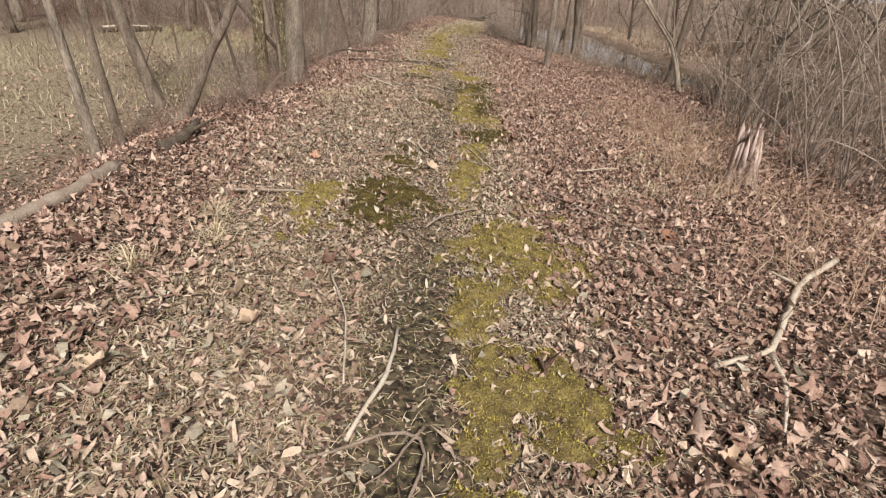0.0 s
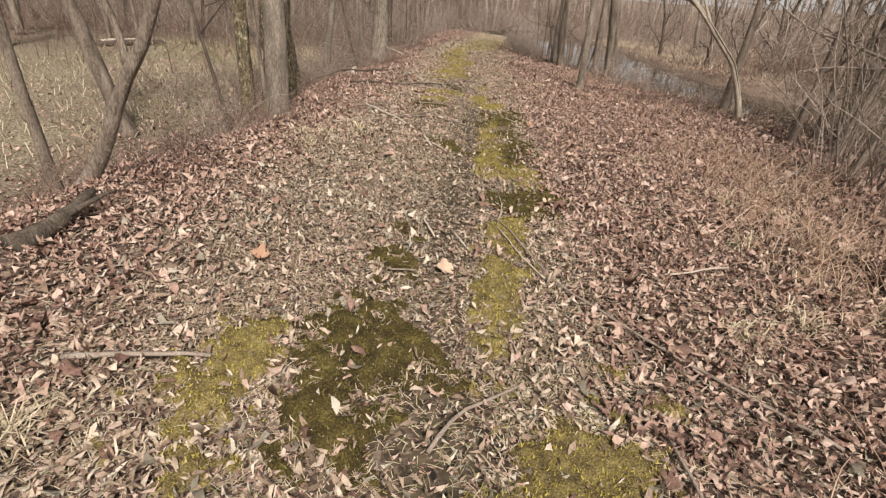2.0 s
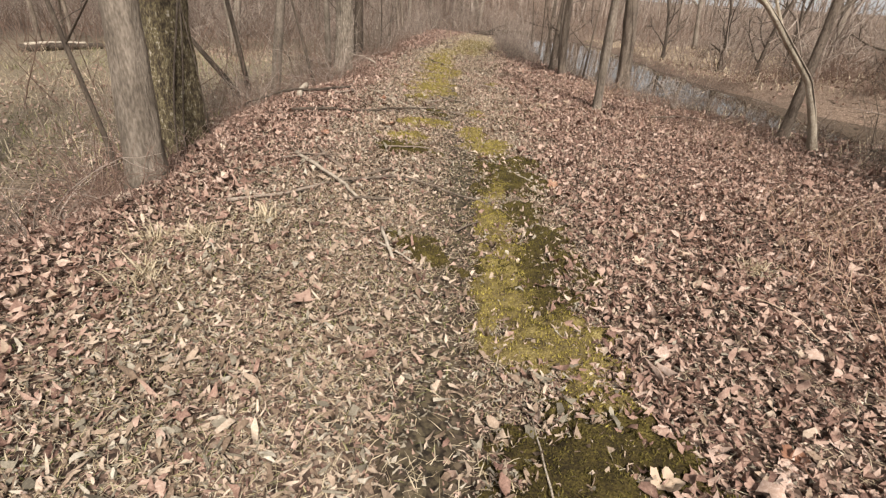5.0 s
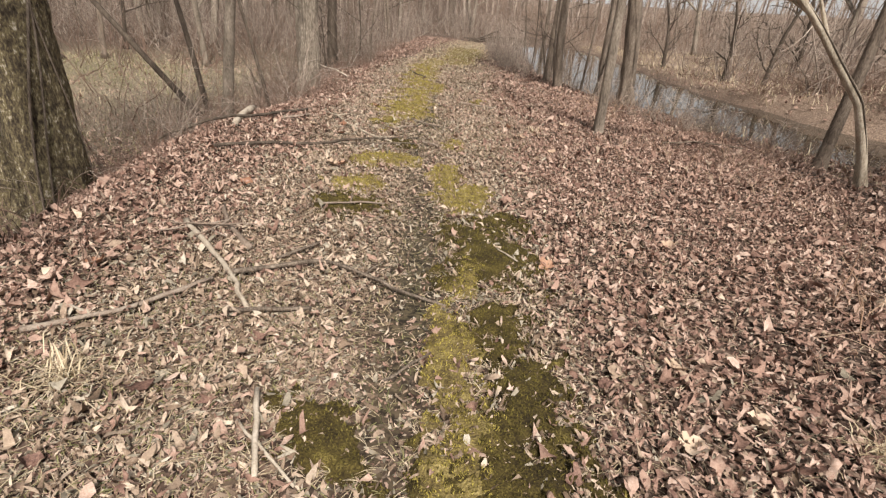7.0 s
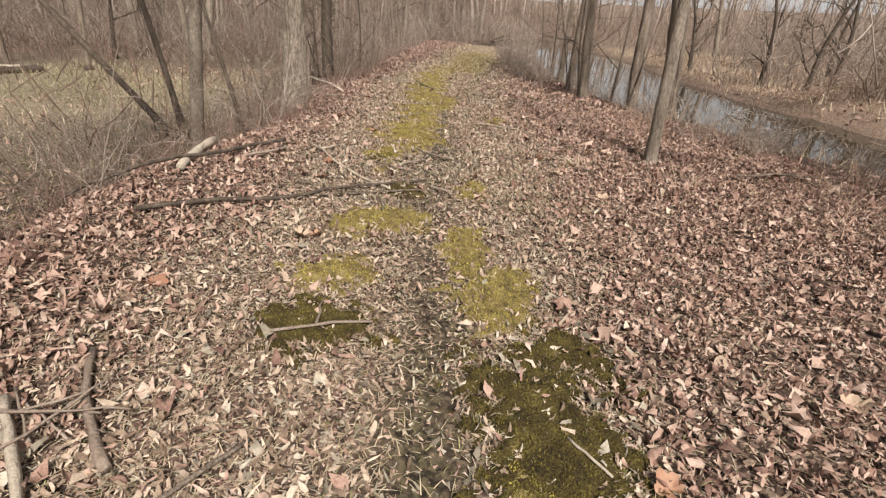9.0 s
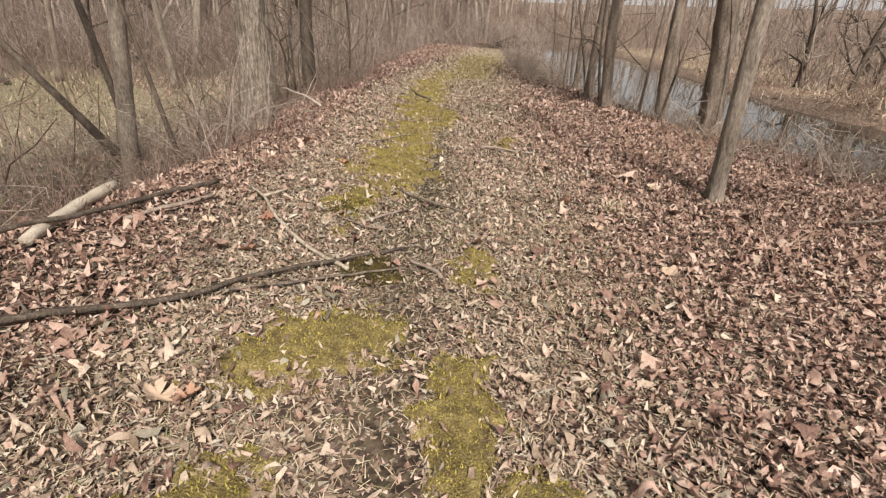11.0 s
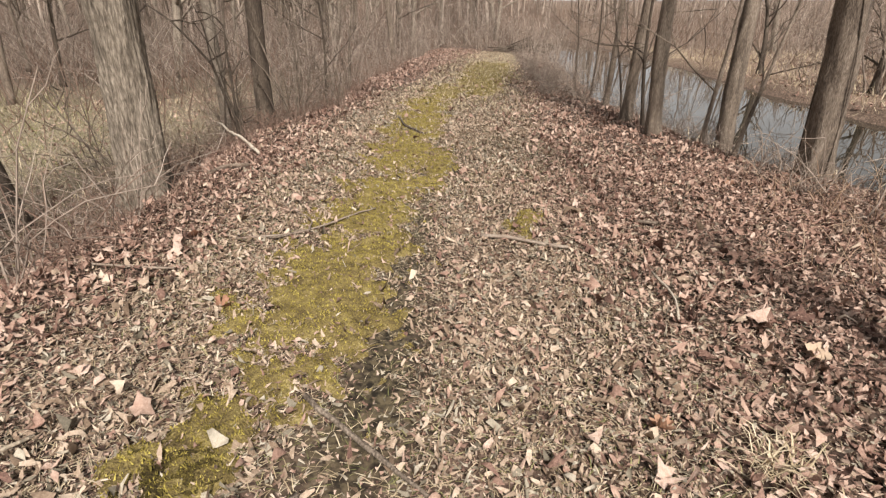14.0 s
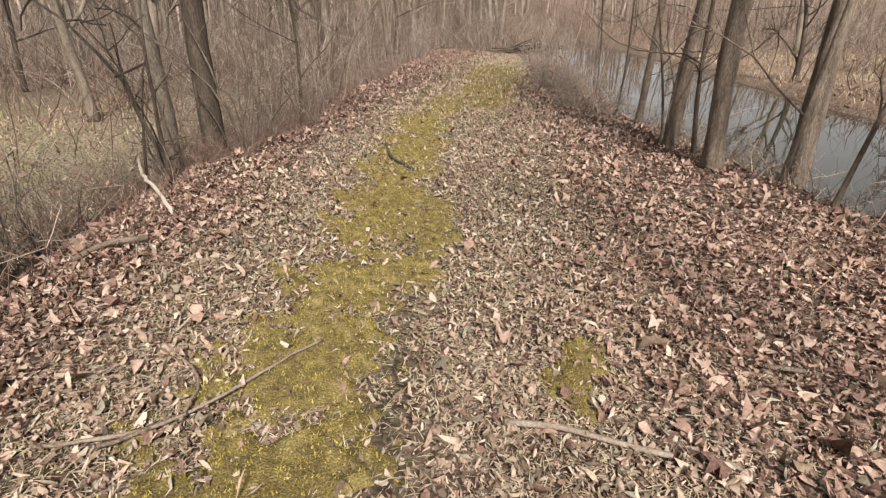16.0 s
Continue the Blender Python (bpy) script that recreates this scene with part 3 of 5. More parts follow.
for k, (x, y, rad, lean) in enumerate(((5.3, 11.0, 0.06, 0.1), (5.75, 10.5, 0.075, 0.2), (5.3, 9.35, 0.045, 0.32), (6.3, 12.0, 0.055, 0.02), (6.6, 9.6, 0.06, 0.25), (7.6, 10.6, 0.07, 0.12))):
    bare_tree("tree", x, y, 6 + 0.5 * k, rad, (lean, 0.03), 700 + k, (BARK_BROWN, BARK_GREY, BARK_GREY)[k % 3], "slanting many-limbed young tree in creekside brush", 12, 26, 5, 0.03, 0.08, 11, 2, wander=0.2)
for k, (x, y) in enumerate(((2.5, 22.4), (2.75, 23.0), (3.1, 20.2), (2.3, 24.6), (3.3, 19.6), (2.65, 21.5), (2.2, 26.2), (-3.2, 22.8), (-3.1, 24.4))):
    bare_tree("sapling", x, y, 4.5 + 0.4 * (k % 4), 0.022 + 0.006 * (k % 3), (0.06 * (k % 5 - 2), 0.03 * (k % 3 - 1)), 500 + k, (BARK_BROWN, BARK_DARK)[k % 2], "thin bare sapling on the bank", 7, 20, 3, 0.03, 0.15, 7, 1, wander=0.35, group="bank saplings")

# the crooked pale sapling at the water, bent like a bow
croot = new("tree")
croot.location = (5.33, 13.0, float(land(5.33, 13.0)) - 0.06)
tagged(croot, "crooked pale sapling bowed over with split bark", "tree")
ch = np.linspace(0, 1, 40)
crise = 3.3 * ch - 1.1 * np.maximum(ch - 0.35, 0) ** 1.5
cline = np.stack([0.03 * np.sin(ch * 11) - 0.37 * crise - 0.62 * np.maximum(crise - 1.1, 0) ** 1.2, 0.15 * ch, crise], 1)
part("trunk", trunk_mesh(cline, 0.066 * (1 - 0.55 * ch), 18, 5, 0.02, rng, BARK_PALE, 0.4), BARK_PALE, croot)
cg = Geo()
for k in (22, 27, 31, 35, 38):
    limbs(cg, cline[k], (rng.normal(-0.4, 0.4), rng.normal(0, 0.5), 0.8), 1.3, 0.028, 2, rng, 5)
part("crown", cg, BARK_PALE, croot)

bark_split = Geo()
crad = 0.066 * (1 - 0.55 * ch[6:30])
sl = cline[6:30] + np.stack([0.2 * crad, -1.0 * crad, 0.35 * crad], 1)
bark_split.tube(sl, 0.013 * np.sin(np.linspace(0.15, 3.0, 24)), 5)
part("bark_split", bark_split, BARK_DARK, croot, "dark crack in the bark")

# a forked young tree bending over the bank
froot = new("tree")
froot.location = (-3.2, 5.5, float(land(-3.2, 5.5)) - 0.05)
tagged(froot, "crooked forked young tree bending over the bank", "tree")
fh = np.linspace(0, 4.2, 44)
fline = np.stack([0.62 * np.minimum(fh, 1.15) + 0.34 * np.maximum(fh - 1.15, 0) + 0.03 * np.sin(fh * 5), 0.06 * fh, fh], 1)
part("trunk", trunk_mesh(fline, 0.058 * (1 - 0.17 * fh), 16, 5, 0.03, rng, BARK_BROWN, 0.6), BARK_BROWN, froot)
fork = Geo()
side = np.linspace(0, 2.4, 20)
fork.tube(np.stack([fline[10, 0] - 0.26 * side + 0.03 * np.sin(side * 6), fline[10, 1] + 0.1 * side, fline[10, 2] + side], 1), 0.03 * (1 - 0.3 * side), 9)
part("side_stem", fork, BARK_BROWN, froot)
fg = Geo()
for k in (20, 26, 31, 36, 40):
    limbs(fg, fline[k], (rng.normal(0.2, 0.5), rng.normal(0, 0.5), 0.8), 1.1, 0.02, 1, rng, 5)
part("crown", fg, BARK_BROWN, froot)

# ---- logs, stump, fallen sticks ----


def stick(name, label, pts, r0, r1, mat, lift=0.026, forks=(), sides=6, seed=1, category="stick"):
    """A stick lying along the points (x, y, height over the ground); forks: lists of points that grow out of it."""
    r = np.random.default_rng(seed)

    def line(q):
        q = np.array([(a, b, c) for a, b, c in q], float)
        s = np.concatenate([[0], np.cumsum(np.linalg.norm(np.diff(q, axis=0), axis=1))])
        n = max(6, int(s[-1] / 0.08))
        t = np.linspace(0, s[-1], n)
        p = np.stack([np.interp(t, s, q[:, k]) for k in range(3)], 1)
        soft = p.copy()
        for _ in range(2):
            soft[1:-1] = (soft[:-2] + 2 * soft[1:-1] + soft[2:]) / 4
        soft[:, :2] += r.normal(0, 0.004, (n, 2))
        soft[:, 2] = land(soft[:, 0], soft[:, 1]) + soft[:, 2] + lift
        return soft

    main = line(pts)
    r0, r1 = r0 * 1.2, r1 * 1.2
    centre = main.mean(0)
    g = Geo()
    knots = 1 + 0.12 * r.normal(0, 1, len(main)).clip(-1, 1.5)
    g.tube(main - centre, np.linspace(r0, r1, len(main)) * knots, sides)
    if not forks:
        ob = new(name, g.mesh(name, mat))
        ob.location = centre
        return tagged(ob, label, category)
    root = new(name)
    root.location = centre
    tagged(root, label, category)
    part("stem", g, mat, root)
    for f in forks:
        g = Geo()
        ln = line(f)
        g.tube(ln - centre, np.linspace(r1 * 1.1, r1 * 0.4, len(ln)), sides)
        part("side_branch", g, mat, root)
    return root


stick("log", "long weathered log lying along the edge of the bank", [(-2.7, 2.0, 0.01), (-2.73, 2.7, 0.02), (-2.7, 3.24, 0.02), (-2.76, 3.8, 0.0)], 0.045, 0.05, DEADWOOD, 0.03, sides=12, category="log")
stick("log", "dark broken log end resting on the leaf litter", [(-2.66, 4.3, 0.0), (-2.6, 4.6, 0.05), (-2.62, 4.95, 0.12)], 0.07, 0.02, BARK_DARK, 0.02, [[(-2.6, 4.6, 0.06), (-2.52, 4.8, 0.13), (-2.45, 4.95, 0.14)]], 14, category="log")
stick("fallen_branch", "pale forked dead branch on brown leaves", [(2.94, 3.42, 0.02), (2.37, 2.93, 0.03), (1.73, 2.09, 0.02), (1.39, 1.98, 0.0)], 0.02, 0.012, PALEWOOD, forks=[[(1.73, 2.09, 0.02), (1.68, 1.83, 0.01), (1.5, 1.53, 0.0)], [(2.37, 2.93, 0.03), (2.2, 3.02, 0.06)]], category="branch")
stick("fallen_stick", "thin bent twig on the moss", [(-0.2, 2.01, 0.02), (-0.19, 1.65, 0.02), (-0.3, 1.27, 0.0)], 0.007, 0.009, PALEWOOD)
stick("fallen_stick", "curved grey twig with side shoots", [(-0.42, 1.16, 0.0), (-0.12, 1.34, 0.02), (-0.01, 1.36, 0.03), (0.04, 1.28, 0.02), (-0.04, 1.07, 0.0)], 0.006, 0.006, DEADWOOD, forks=[[(-0.01, 1.36, 0.03), (-0.12, 1.18, 0.01), (-0.19, 1.1, 0.0)]])
stick("fallen_stick", "very thin pale twig among dry leaves", [(-0.65, 2.45, 0.01), (-0.46, 2.03, 0.02), (-0.37, 1.55, 0.0)], 0.004, 0.004, PALEWOOD)
stick("fallen_stick", "straight thin stick on the leaf litter", [(-1.72, 3.49, 0.01), (-1.4, 3.56, 0.02), (-1.14, 3.61, 0.01)], 0.012, 0.008, DEADWOOD)
stick("fallen_stick", "long thin stick lying across the trail edge", [(0.09, 5.7, 0.02), (0.5, 4.62, 0.02), (1.15, 3.93, 0.02), (1.52, 3.55, 0.01)], 0.004, 0.007, DEADWOOD)
stick("fallen_stick", "curved twig on moss", [(-0.16, 3.28, 0.01), (-0.09, 3.49, 0.02), (0.21, 3.7, 0.01)], 0.008, 0.006, DEADWOOD)
stick("fallen_stick", "thin twig on brown leaves", [(0.79, 3.49, 0.02), (0.84, 2.91, 0.02)], 0.006, 0.005, DEADWOOD)
stick("fallen_stick", "long wandering pale vine stem on the trail", [(0.15, 6.45, 0.01), (0.19, 5.9, 0.02), (0.12, 5.48, 0.01), (0.24, 5.08, 0.02), (0.42, 4.73, 0.01)], 0.003, 0.005, PALEWOOD)
stick("fallen_stick", "short pale twig on dark soil", [(-0.44, 5.5, 0.01), (-0.32, 5.23, 0.01)], 0.005, 0.005, PALEWOOD)
stick("fallen_stick", "short pale twig on dark soil", [(-0.19, 5.33, 0.01), (-0.07, 5.06, 0.01)], 0.006, 0.005, PALEWOOD)
stick("fallen_stick", "small grey twig by the track", [(-0.56, 4.62, 0.01), (-0.38, 4.67, 0.01)], 0.005, 0.005, DEADWOOD)
stick("fallen_branch", "leaning grey stick among the brush", [(4.6, 9.13, 0.05), (3.41, 7.84, 0.02)], 0.02, 0.015, DEADWOOD, category="branch")
stick("fallen_stick", "pale thin stem in dry weeds", [(1.24, 4.97, 0.03), (1.73, 5.16, 0.05)], 0.006, 0.005, PALEWOOD)
stick("fallen_branch", "bleached barkless stick on grey litter", [(-1.84, 9.67, 0.04), (-1.3, 9.11, 0.03), (-1.03, 8.72, 0.0)], 0.016, 0.012, PALEWOOD, category="branch")
stick("fallen_branch", "dark stick with a fine wandering tip", [(-1.27, 9.08, 0.02), (-0.76, 9.33, 0.03), (-0.29, 9.11, 0.02), (0.02, 8.98, 0.0)], 0.014, 0.006, BARK_BROWN, forks=[[(-0.5, 9.2, 0.02), (-0.4, 9.45, 0.03)]], category="branch")
stick("fallen_stick", "straight dark stick on grass", [(-1.15, 8.69, 0.01), (-0.71, 8.79, 0.01)], 0.011, 0.009, BARK_BROWN)
stick("fallen_stick", "grey stick on pale litter", [(-1.95, 8.35, 0.01), (-1.61, 8.58, 0.01), (-1.34, 8.99, 0.02)], 0.012, 0.01, DEADWOOD)
stick("fallen_stick", "thin twig beside the track", [(-0.24, 8.29, 0.01), (-0.04, 8.52, 0.01)], 0.006, 0.005, BARK_BROWN)
stick("fallen_stick", "pale split twig in the grass", [(-0.74, 8.09, 0.02), (-0.6, 7.69, 0.01)], 0.011, 0.009, PALEWOOD)
stick("fallen_stick", "bent pale twig in the grass", [(-0.76, 7.93, 0.01), (-0.46, 7.68, 0.01)], 0.006, 0.005, PALEWOOD)
stick("fallen_stick", "short brown stick among twigs", [(-1.08, 9.31, 0.02), (-0.87, 9.62, 0.02)], 0.009, 0.008, BARK_BROWN)
stick("log", "bleached split log at the edge of the bank", [(-2.72, 12.6, 0.03), (-2.86, 13.1, 0.06), (-2.95, 13.75, 0.1)], 0.03, 0.04, PALEWOOD, 0.02, sides=12, category="log")
stick("fallen_branch", "long dark fallen branch over the bank edge", [(-3.5, 12.05, 0.12), (-2.82, 12.6, 0.1), (-2.62, 13.2, 0.06), (-2.27, 14.1, 0.03)], 0.012, 0.018, BARK_DARK, sides=8, category="branch")
stick("fallen_branch", "long thin dark branch curving over the leaves", [(-2.53, 11.6, 0.04), (-1.95, 11.98, 0.03), (-1.55, 12.2, 0.03), (-1.2, 12.55, 0.03), (-0.82, 12.84, 0.02), (-0.5, 13.12, 0.01)], 0.018, 0.008, BARK_DARK, category="branch")
stick("fallen_branch", "crooked grey branch on leaf litter", [(-1.94, 14.0, 0.04), (-1.72, 13.75, 0.05), (-1.49, 13.38, 0.03), (-1.12, 12.93, 0.02), (-0.8, 12.72, 0.01)], 0.009, 0.012, BARK_PALE, forks=[[(-1.72, 13.75, 0.05), (-1.58, 13.95, 0.06)]], category="branch")
stick("fallen_stick", "thin stick lying on moss", [(-1.03, 10.27, 0.03), (-0.83, 10.38, 0.03), (-0.56, 10.48, 0.02)], 0.008, 0.006, DEADWOOD, forks=[[(-0.83, 10.38, 0.03), (-0.85, 10.62, 0.05)]])
stick("fallen_stick", "curved pale stick on dry leaves", [(-1.72, 10.0, 0.02), (-1.58, 9.73, 0.02), (-1.3, 9.44, 0.01)], 0.014, 0.017, DEADWOOD)
stick("fallen_branch", "long low branch across the leaves", [(3.17, 14.33, 0.05), (3.8, 14.4, 0.08), (4.43, 14.39, 0.06)], 0.012, 0.008, BARK_BROWN, category="branch")
stick("fallen_stick", "pale twig on dark moss", [(0.35, 9.78, 0.02), (0.49, 9.61, 0.02)], 0.005, 0.005, PALEWOOD)
stick("fallen_stick", "curved stick by the moss", [(-0.91, 13.4, 0.01), (-0.72, 13.64, 0.02), (-0.58, 13.87, 0.01)], 0.008, 0.01, DEADWOOD)
stick("fallen_stick", "thin stick across the trail", [(-0.72, 14.35, 0.01), (-0.4, 14.12, 0.02), (-0.09, 13.88, 0.01)], 0.012, 0.007, BARK_BROWN)
stick("fallen_stick", "long twig on the leaf litter", [(-1.4, 12.3, 0.02), (-0.94, 12.55, 0.01), (-0.63, 12.72, 0.02), (-0.45, 12.83, 0.01)], 0.008, 0.006, BARK_BROWN)
stick("fallen_stick", "short thick curved stick", [(-0.47, 12.94, 0.01), (-0.24, 12.77, 0.02), (-0.23, 12.7, 0.01)], 0.009, 0.013, DEADWOOD)
stick("fallen_branch", "pale grey branch on the bank edge", [(-2.5, 13.1, 0.02), (-2.38, 13.27, 0.02), (-2.12, 13.69, 0.03)], 0.016, 0.012, DEADWOOD, category="branch")
stick("fallen_stick", "thin grey twig on moss", [(-1.07, 13.49, 0.02), (-0.81, 13.33, 0.02), (-0.6, 13.4, 0.01)], 0.005, 0.005, DEADWOOD)
stick("fallen_stick", "dark crooked stick on yellow grass", [(-1.4, 20.9, 0.02), (-1.2, 20.2, 0.03), (-0.88, 19.86, 0.01)], 0.01, 0.016, BARK_DARK)
stick("fallen_stick", "knobbly dark stick on the leaves", [(0.0, 16.21, 0.01), (0.25, 16.21, 0.02), (0.65, 16.12, 0.01)], 0.014, 0.009, DEADWOOD)
stick("fallen_branch", "forked grey stick beside yellow moss", [(-1.74, 15.86, 0.01), (-1.51, 15.9, 0.02), (-1.27, 16.04, 0.02), (-0.9, 16.68, 0.02)], 0.007, 0.006, DEADWOOD, forks=[[(-1.27, 16.04, 0.02), (-1.3, 16.3, 0.03), (-1.63, 16.51, 0.04)]], category="branch")
stick("log", "stub of a log at the bank edge", [(-2.64, 17.2, 0.03), (-2.6, 17.5, 0.04), (-2.42, 17.62, 0.03)], 0.016, 0.018, DEADWOOD, sides=9, category="log")
stick("fallen_branch", "pale thin branch sloping down the bank", [(-3.6, 19.3, 0.4), (-3.1, 18.64, 0.2), (-2.5, 18.07, 0.03)], 0.01, 0.016, PALEWOOD, category="branch")
stick("fallen_stick", "dark stick on the leaf litter", [(-1.5, 15.87, 0.02), (-1.26, 16.08, 0.02)], 0.008, 0.007, BARK_BROWN)
stick("fallen_stick", "pale curved twig on brown leaves", [(1.15, 15.8, 0.02), (1.2, 15.5, 0.03), (1.13, 15.2, 0.02)], 0.007, 0.006, PALEWOOD)
stick("fallen_stick", "thin stick on the bank", [(-2.42, 15.29, 0.02), (-1.88, 15.34, 0.02)], 0.007, 0.006, DEADWOOD)
stick("fallen_stick", "short brown stick on dense leaves", [(1.29, 16.76, 0.02), (1.47, 16.74, 0.02)], 0.013, 0.011, BARK_BROWN)
for k in range(6):
    a = rng.uniform(0, 3)
    stick("fallen_stick", "short grey twig in a small heap", [(-1.68 - 0.2 * np.cos(a) - 0.1 * np.sin(k), 9.62 - 0.2 * np.sin(a), 0.02 + 0.01 * k), (-1.62 + 0.2 * np.cos(a) - 0.1 * np.sin(k), 9.62 + 0.2 * np.sin(a), 0.02 + 0.01 * k)], 0.005, 0.004, DEADWOOD, seed=k)
stick("log", "thick dark fallen trunk at the edge of the woods", [(-16.1, 23.2, 0.0), (-15.5, 24.4, 0.02), (-14.8, 25.8, 0.0)], 0.13, 0.1, BARK_DARK, 0.1, sides=12, category="log")
stick("log", "pale barkless log lying on the wet flat", [(-16.0, 23.35, 0.19), (-15.6, 24.2, 0.19), (-15.1, 25.2, 0.17)], 0.05, 0.04, PALEWOOD, 0.06, sides=10, category="log")


def broken_stump(x, y):
    """A rotten snag with a splintered top and a hollow, dark side."""
    root = new("tree_stump")
    root.location = (x, y, float(land(x, y)) - 0.05)
    tagged(root, "splintered rotten tree stump, pale above and dark below", "stump")
    r = np.random.default_rng(5)
    g = Geo()
    n, sides = 18, 36
    h = np.linspace(0, 0.6, n)
    line = np.stack([-0.06 * h, 0.05 * h, h], 1)
    g.tube(line, 0.15 - 0.06 * h + 0.07 * np.exp(-h / 0.08), sides)
    v = g.v[0].reshape(n, sides, 3)
    ang = np.arange(sides) * 2 * np.pi / sides
    v[:] = line[:, None] + (v - line[:, None]) * (1 + 0.1 * np.cos(ang * 9 + 1) + 0.07 * np.sin(ang * 4))[None, :, None]
    v[-4:, :, 2] += (np.convolve(r.uniform(-0.2, 0.16, sides + 2), [0.25, 0.5, 0.25], "valid")[None] * np.array([0.25, 0.5, 0.8, 1.0])[:, None])
    part("stump_body", g, ROTTEN, root)
    for k in range(22):
        a = k * 6.283 / 22 + r.normal(0, 0.1)
        z0 = r.uniform(0.22, 0.46)
        rr = 0.15 - 0.06 * z0
        p = np.array([-0.06 * z0 + np.cos(a) * rr, 0.05 * z0 + np.sin(a) * rr, z0])
        d = np.array([-0.06 - 0.1 * np.cos(a) + r.normal(0, 0.03), -0.1 * np.sin(a) + r.normal(0, 0.03), 1.0])
        s = Geo()
        s.tube(np.array([p, p + d * 0.14, p + d * 0.22, p + d * r.uniform(0.25, 0.33)]), [0.01, 0.022, 0.016, 0.004], 5)
        part("splinter", s, SPLINTER, root, "pale wood splinter")
    return root


broken_stump(3.06, 5.2)

# ---- brush, saplings and weeds ----
brush = [bush("bush", "bare grey-brown shrub of tangled arching twigs", 40 + k, 18, 1.6, 0.4, 0.7, (TWIG, RED_TWIG)[k % 2], 0.006, 3, group="bank brush") for k in range(4)]
places = []
r = np.random.default_rng(3)
for _ in range(66):
    y = r.uniform(10.5, 36)
    places.append((left_edge(y) - 0.55 - abs(r.normal(0, 0.9)), y))
for _ in range(18):
    y = r.uniform(10.5, 21)
    places.append((left_edge(y) - 0.25 - abs(r.normal(0, 0.7)), y))
for _ in range(22):
    places.append((r.uniform(-6.5, -3.4), r.uniform(15, 27)))
for _ in range(6):
    y = r.uniform(6.5, 9.5)
    places.append((left_edge(y) - 0.5 - abs(r.normal(0, 0.9)), y))
scatter(brush, places, 1, 0.32, 0.8)
dark_shrub = bush("bush", "tall dark shrub of few forking stems on the bank", 53, 5, 1.9, 0.16, 0.14, BARK_DARK, 0.017, 4)
scatter([dark_shrub], [(-3.3, 19.2)], 7, 0.95, 1.05)
olive_shrub = bush("bush", "slim brown shrub of upright stems among dead weeds", 48, 9, 1.6, 0.3, 0.35, BARK_BROWN, 0.01, 4, group="upright shrubs")
scatter([olive_shrub], [(-3.5, 21.6), (-2.95, 20.6), (-3.3, 22.3), (-2.7, 22.0), (-3.75, 19.9), (-4.4, 18.4), (-3.6, 17.6)], 8, 0.7, 1.1)
creek_brush = [bush("bush", "dense bare shrub with long curving grey stems", 50 + k, 18, 2.8, 0.6, 0.45, (TWIG, BARK_BROWN)[k % 2], 0.009, 4, group="creekside brush") for k in range(4)]
places = []
for _ in range(30):
    y = r.uniform(3.6, 13.5)
    places.append((right_edge(y) - 0.3 + abs(r.normal(0, 1.7)) + 0.03 * y + 1.1 * (y > 9.5), y))
scatter(creek_brush, places, 2, 0.4, 1.0)
dark_brush = [bush("bush", "dark dense shrub of tangled stems by the creek", 70 + k, 26, 2.2, 0.8, 0.7, BARK_BROWN, 0.01, 3, group="dark creekside brush") for k in range(2)]
places = [(r.uniform(5.6, 9.0), r.uniform(6.5, 12.5)) for _ in range(6)] + [(r.uniform(10.5, 16), r.uniform(16.5, 23)) for _ in range(16)]
scatter(dark_brush, places, 12, 0.7, 1.15)
bank_brush = [bush("bush", "low bare twiggy shrub on the creek bank", 60 + k, 16, 0.8, 0.3, 0.7, TWIG, 0.006, 3, group="low bank brush") for k in range(3)]
places = []
for _ in range(64):
    y = r.uniform(15, 40)
    places.append((right_edge(y) + r.uniform(-0.25, 1.0) - 0.5 * (y > 24), y))
while len(places) < 100:
    x, y = r.uniform(2.5, 10), r.uniform(11, 34)
    d = float(creek_distance(x, y))
    if 2.0 < d < 3.3 and x < np.interp(y, CREEK[::-1][:, 1], CREEK[::-1][:, 0]):
        places.append((x, y))
scatter(bank_brush, places + [(r.uniform(1.2, 2.3), r.uniform(23.4, 28)) for _ in range(16)], 3, 0.5, 1.1)
places = []
for _ in range(74):
    y = r.uniform(2.6, 9.5)
    places.append((1.75 + 0.1 * y + abs(r.normal(0, 0.8)), y))
for _ in range(16):
    places.append((r.uniform(2.2, 4.2), r.uniform(10, 18)))
weed_field("dry_weeds", "dry tan weed stems tangled over the leaves", places, 4, 13, 0.56, 0.36, 0.7, TAN_STEM, 0.0034)
places = []
for _ in range(24):
    y = r.uniform(3.2, 9)
    places.append((left_edge(y) - abs(r.normal(0.2, 0.8)), y))
for _ in range(44):
    y = r.uniform(4.0, 34)
    places.append((left_edge(y) - r.uniform(0.0, 0.9), y))
for _ in range(16):
    places.append((r.uniform(2.2, 4.4), r.uniform(5.5, 16)))
near = np.random.default_rng(17)
places += [(near.uniform(3.2, 6.0), near.uniform(11, 17.5)) for _ in range(26)]
left_bank = [(left_edge(y) - near.uniform(-0.05, 1.6), y) for y in near.uniform(9.5, 26, 90)]
flat_weeds = [(-near.uniform(4.2, 9), y) for y in near.uniform(11, 27, 70)]
while len(places) < 176:
    x, y = r.uniform(3, 14), r.uniform(12, 38)
    if 2.5 < creek_distance(x, y) < 4.2:
        places.append((x, y))
weed_field("reddish_weeds", "low reddish-brown dead stems along the banks", places + left_bank, 5, 15, 0.42, 0.27, 0.7, RED_TWIG, 0.0042)
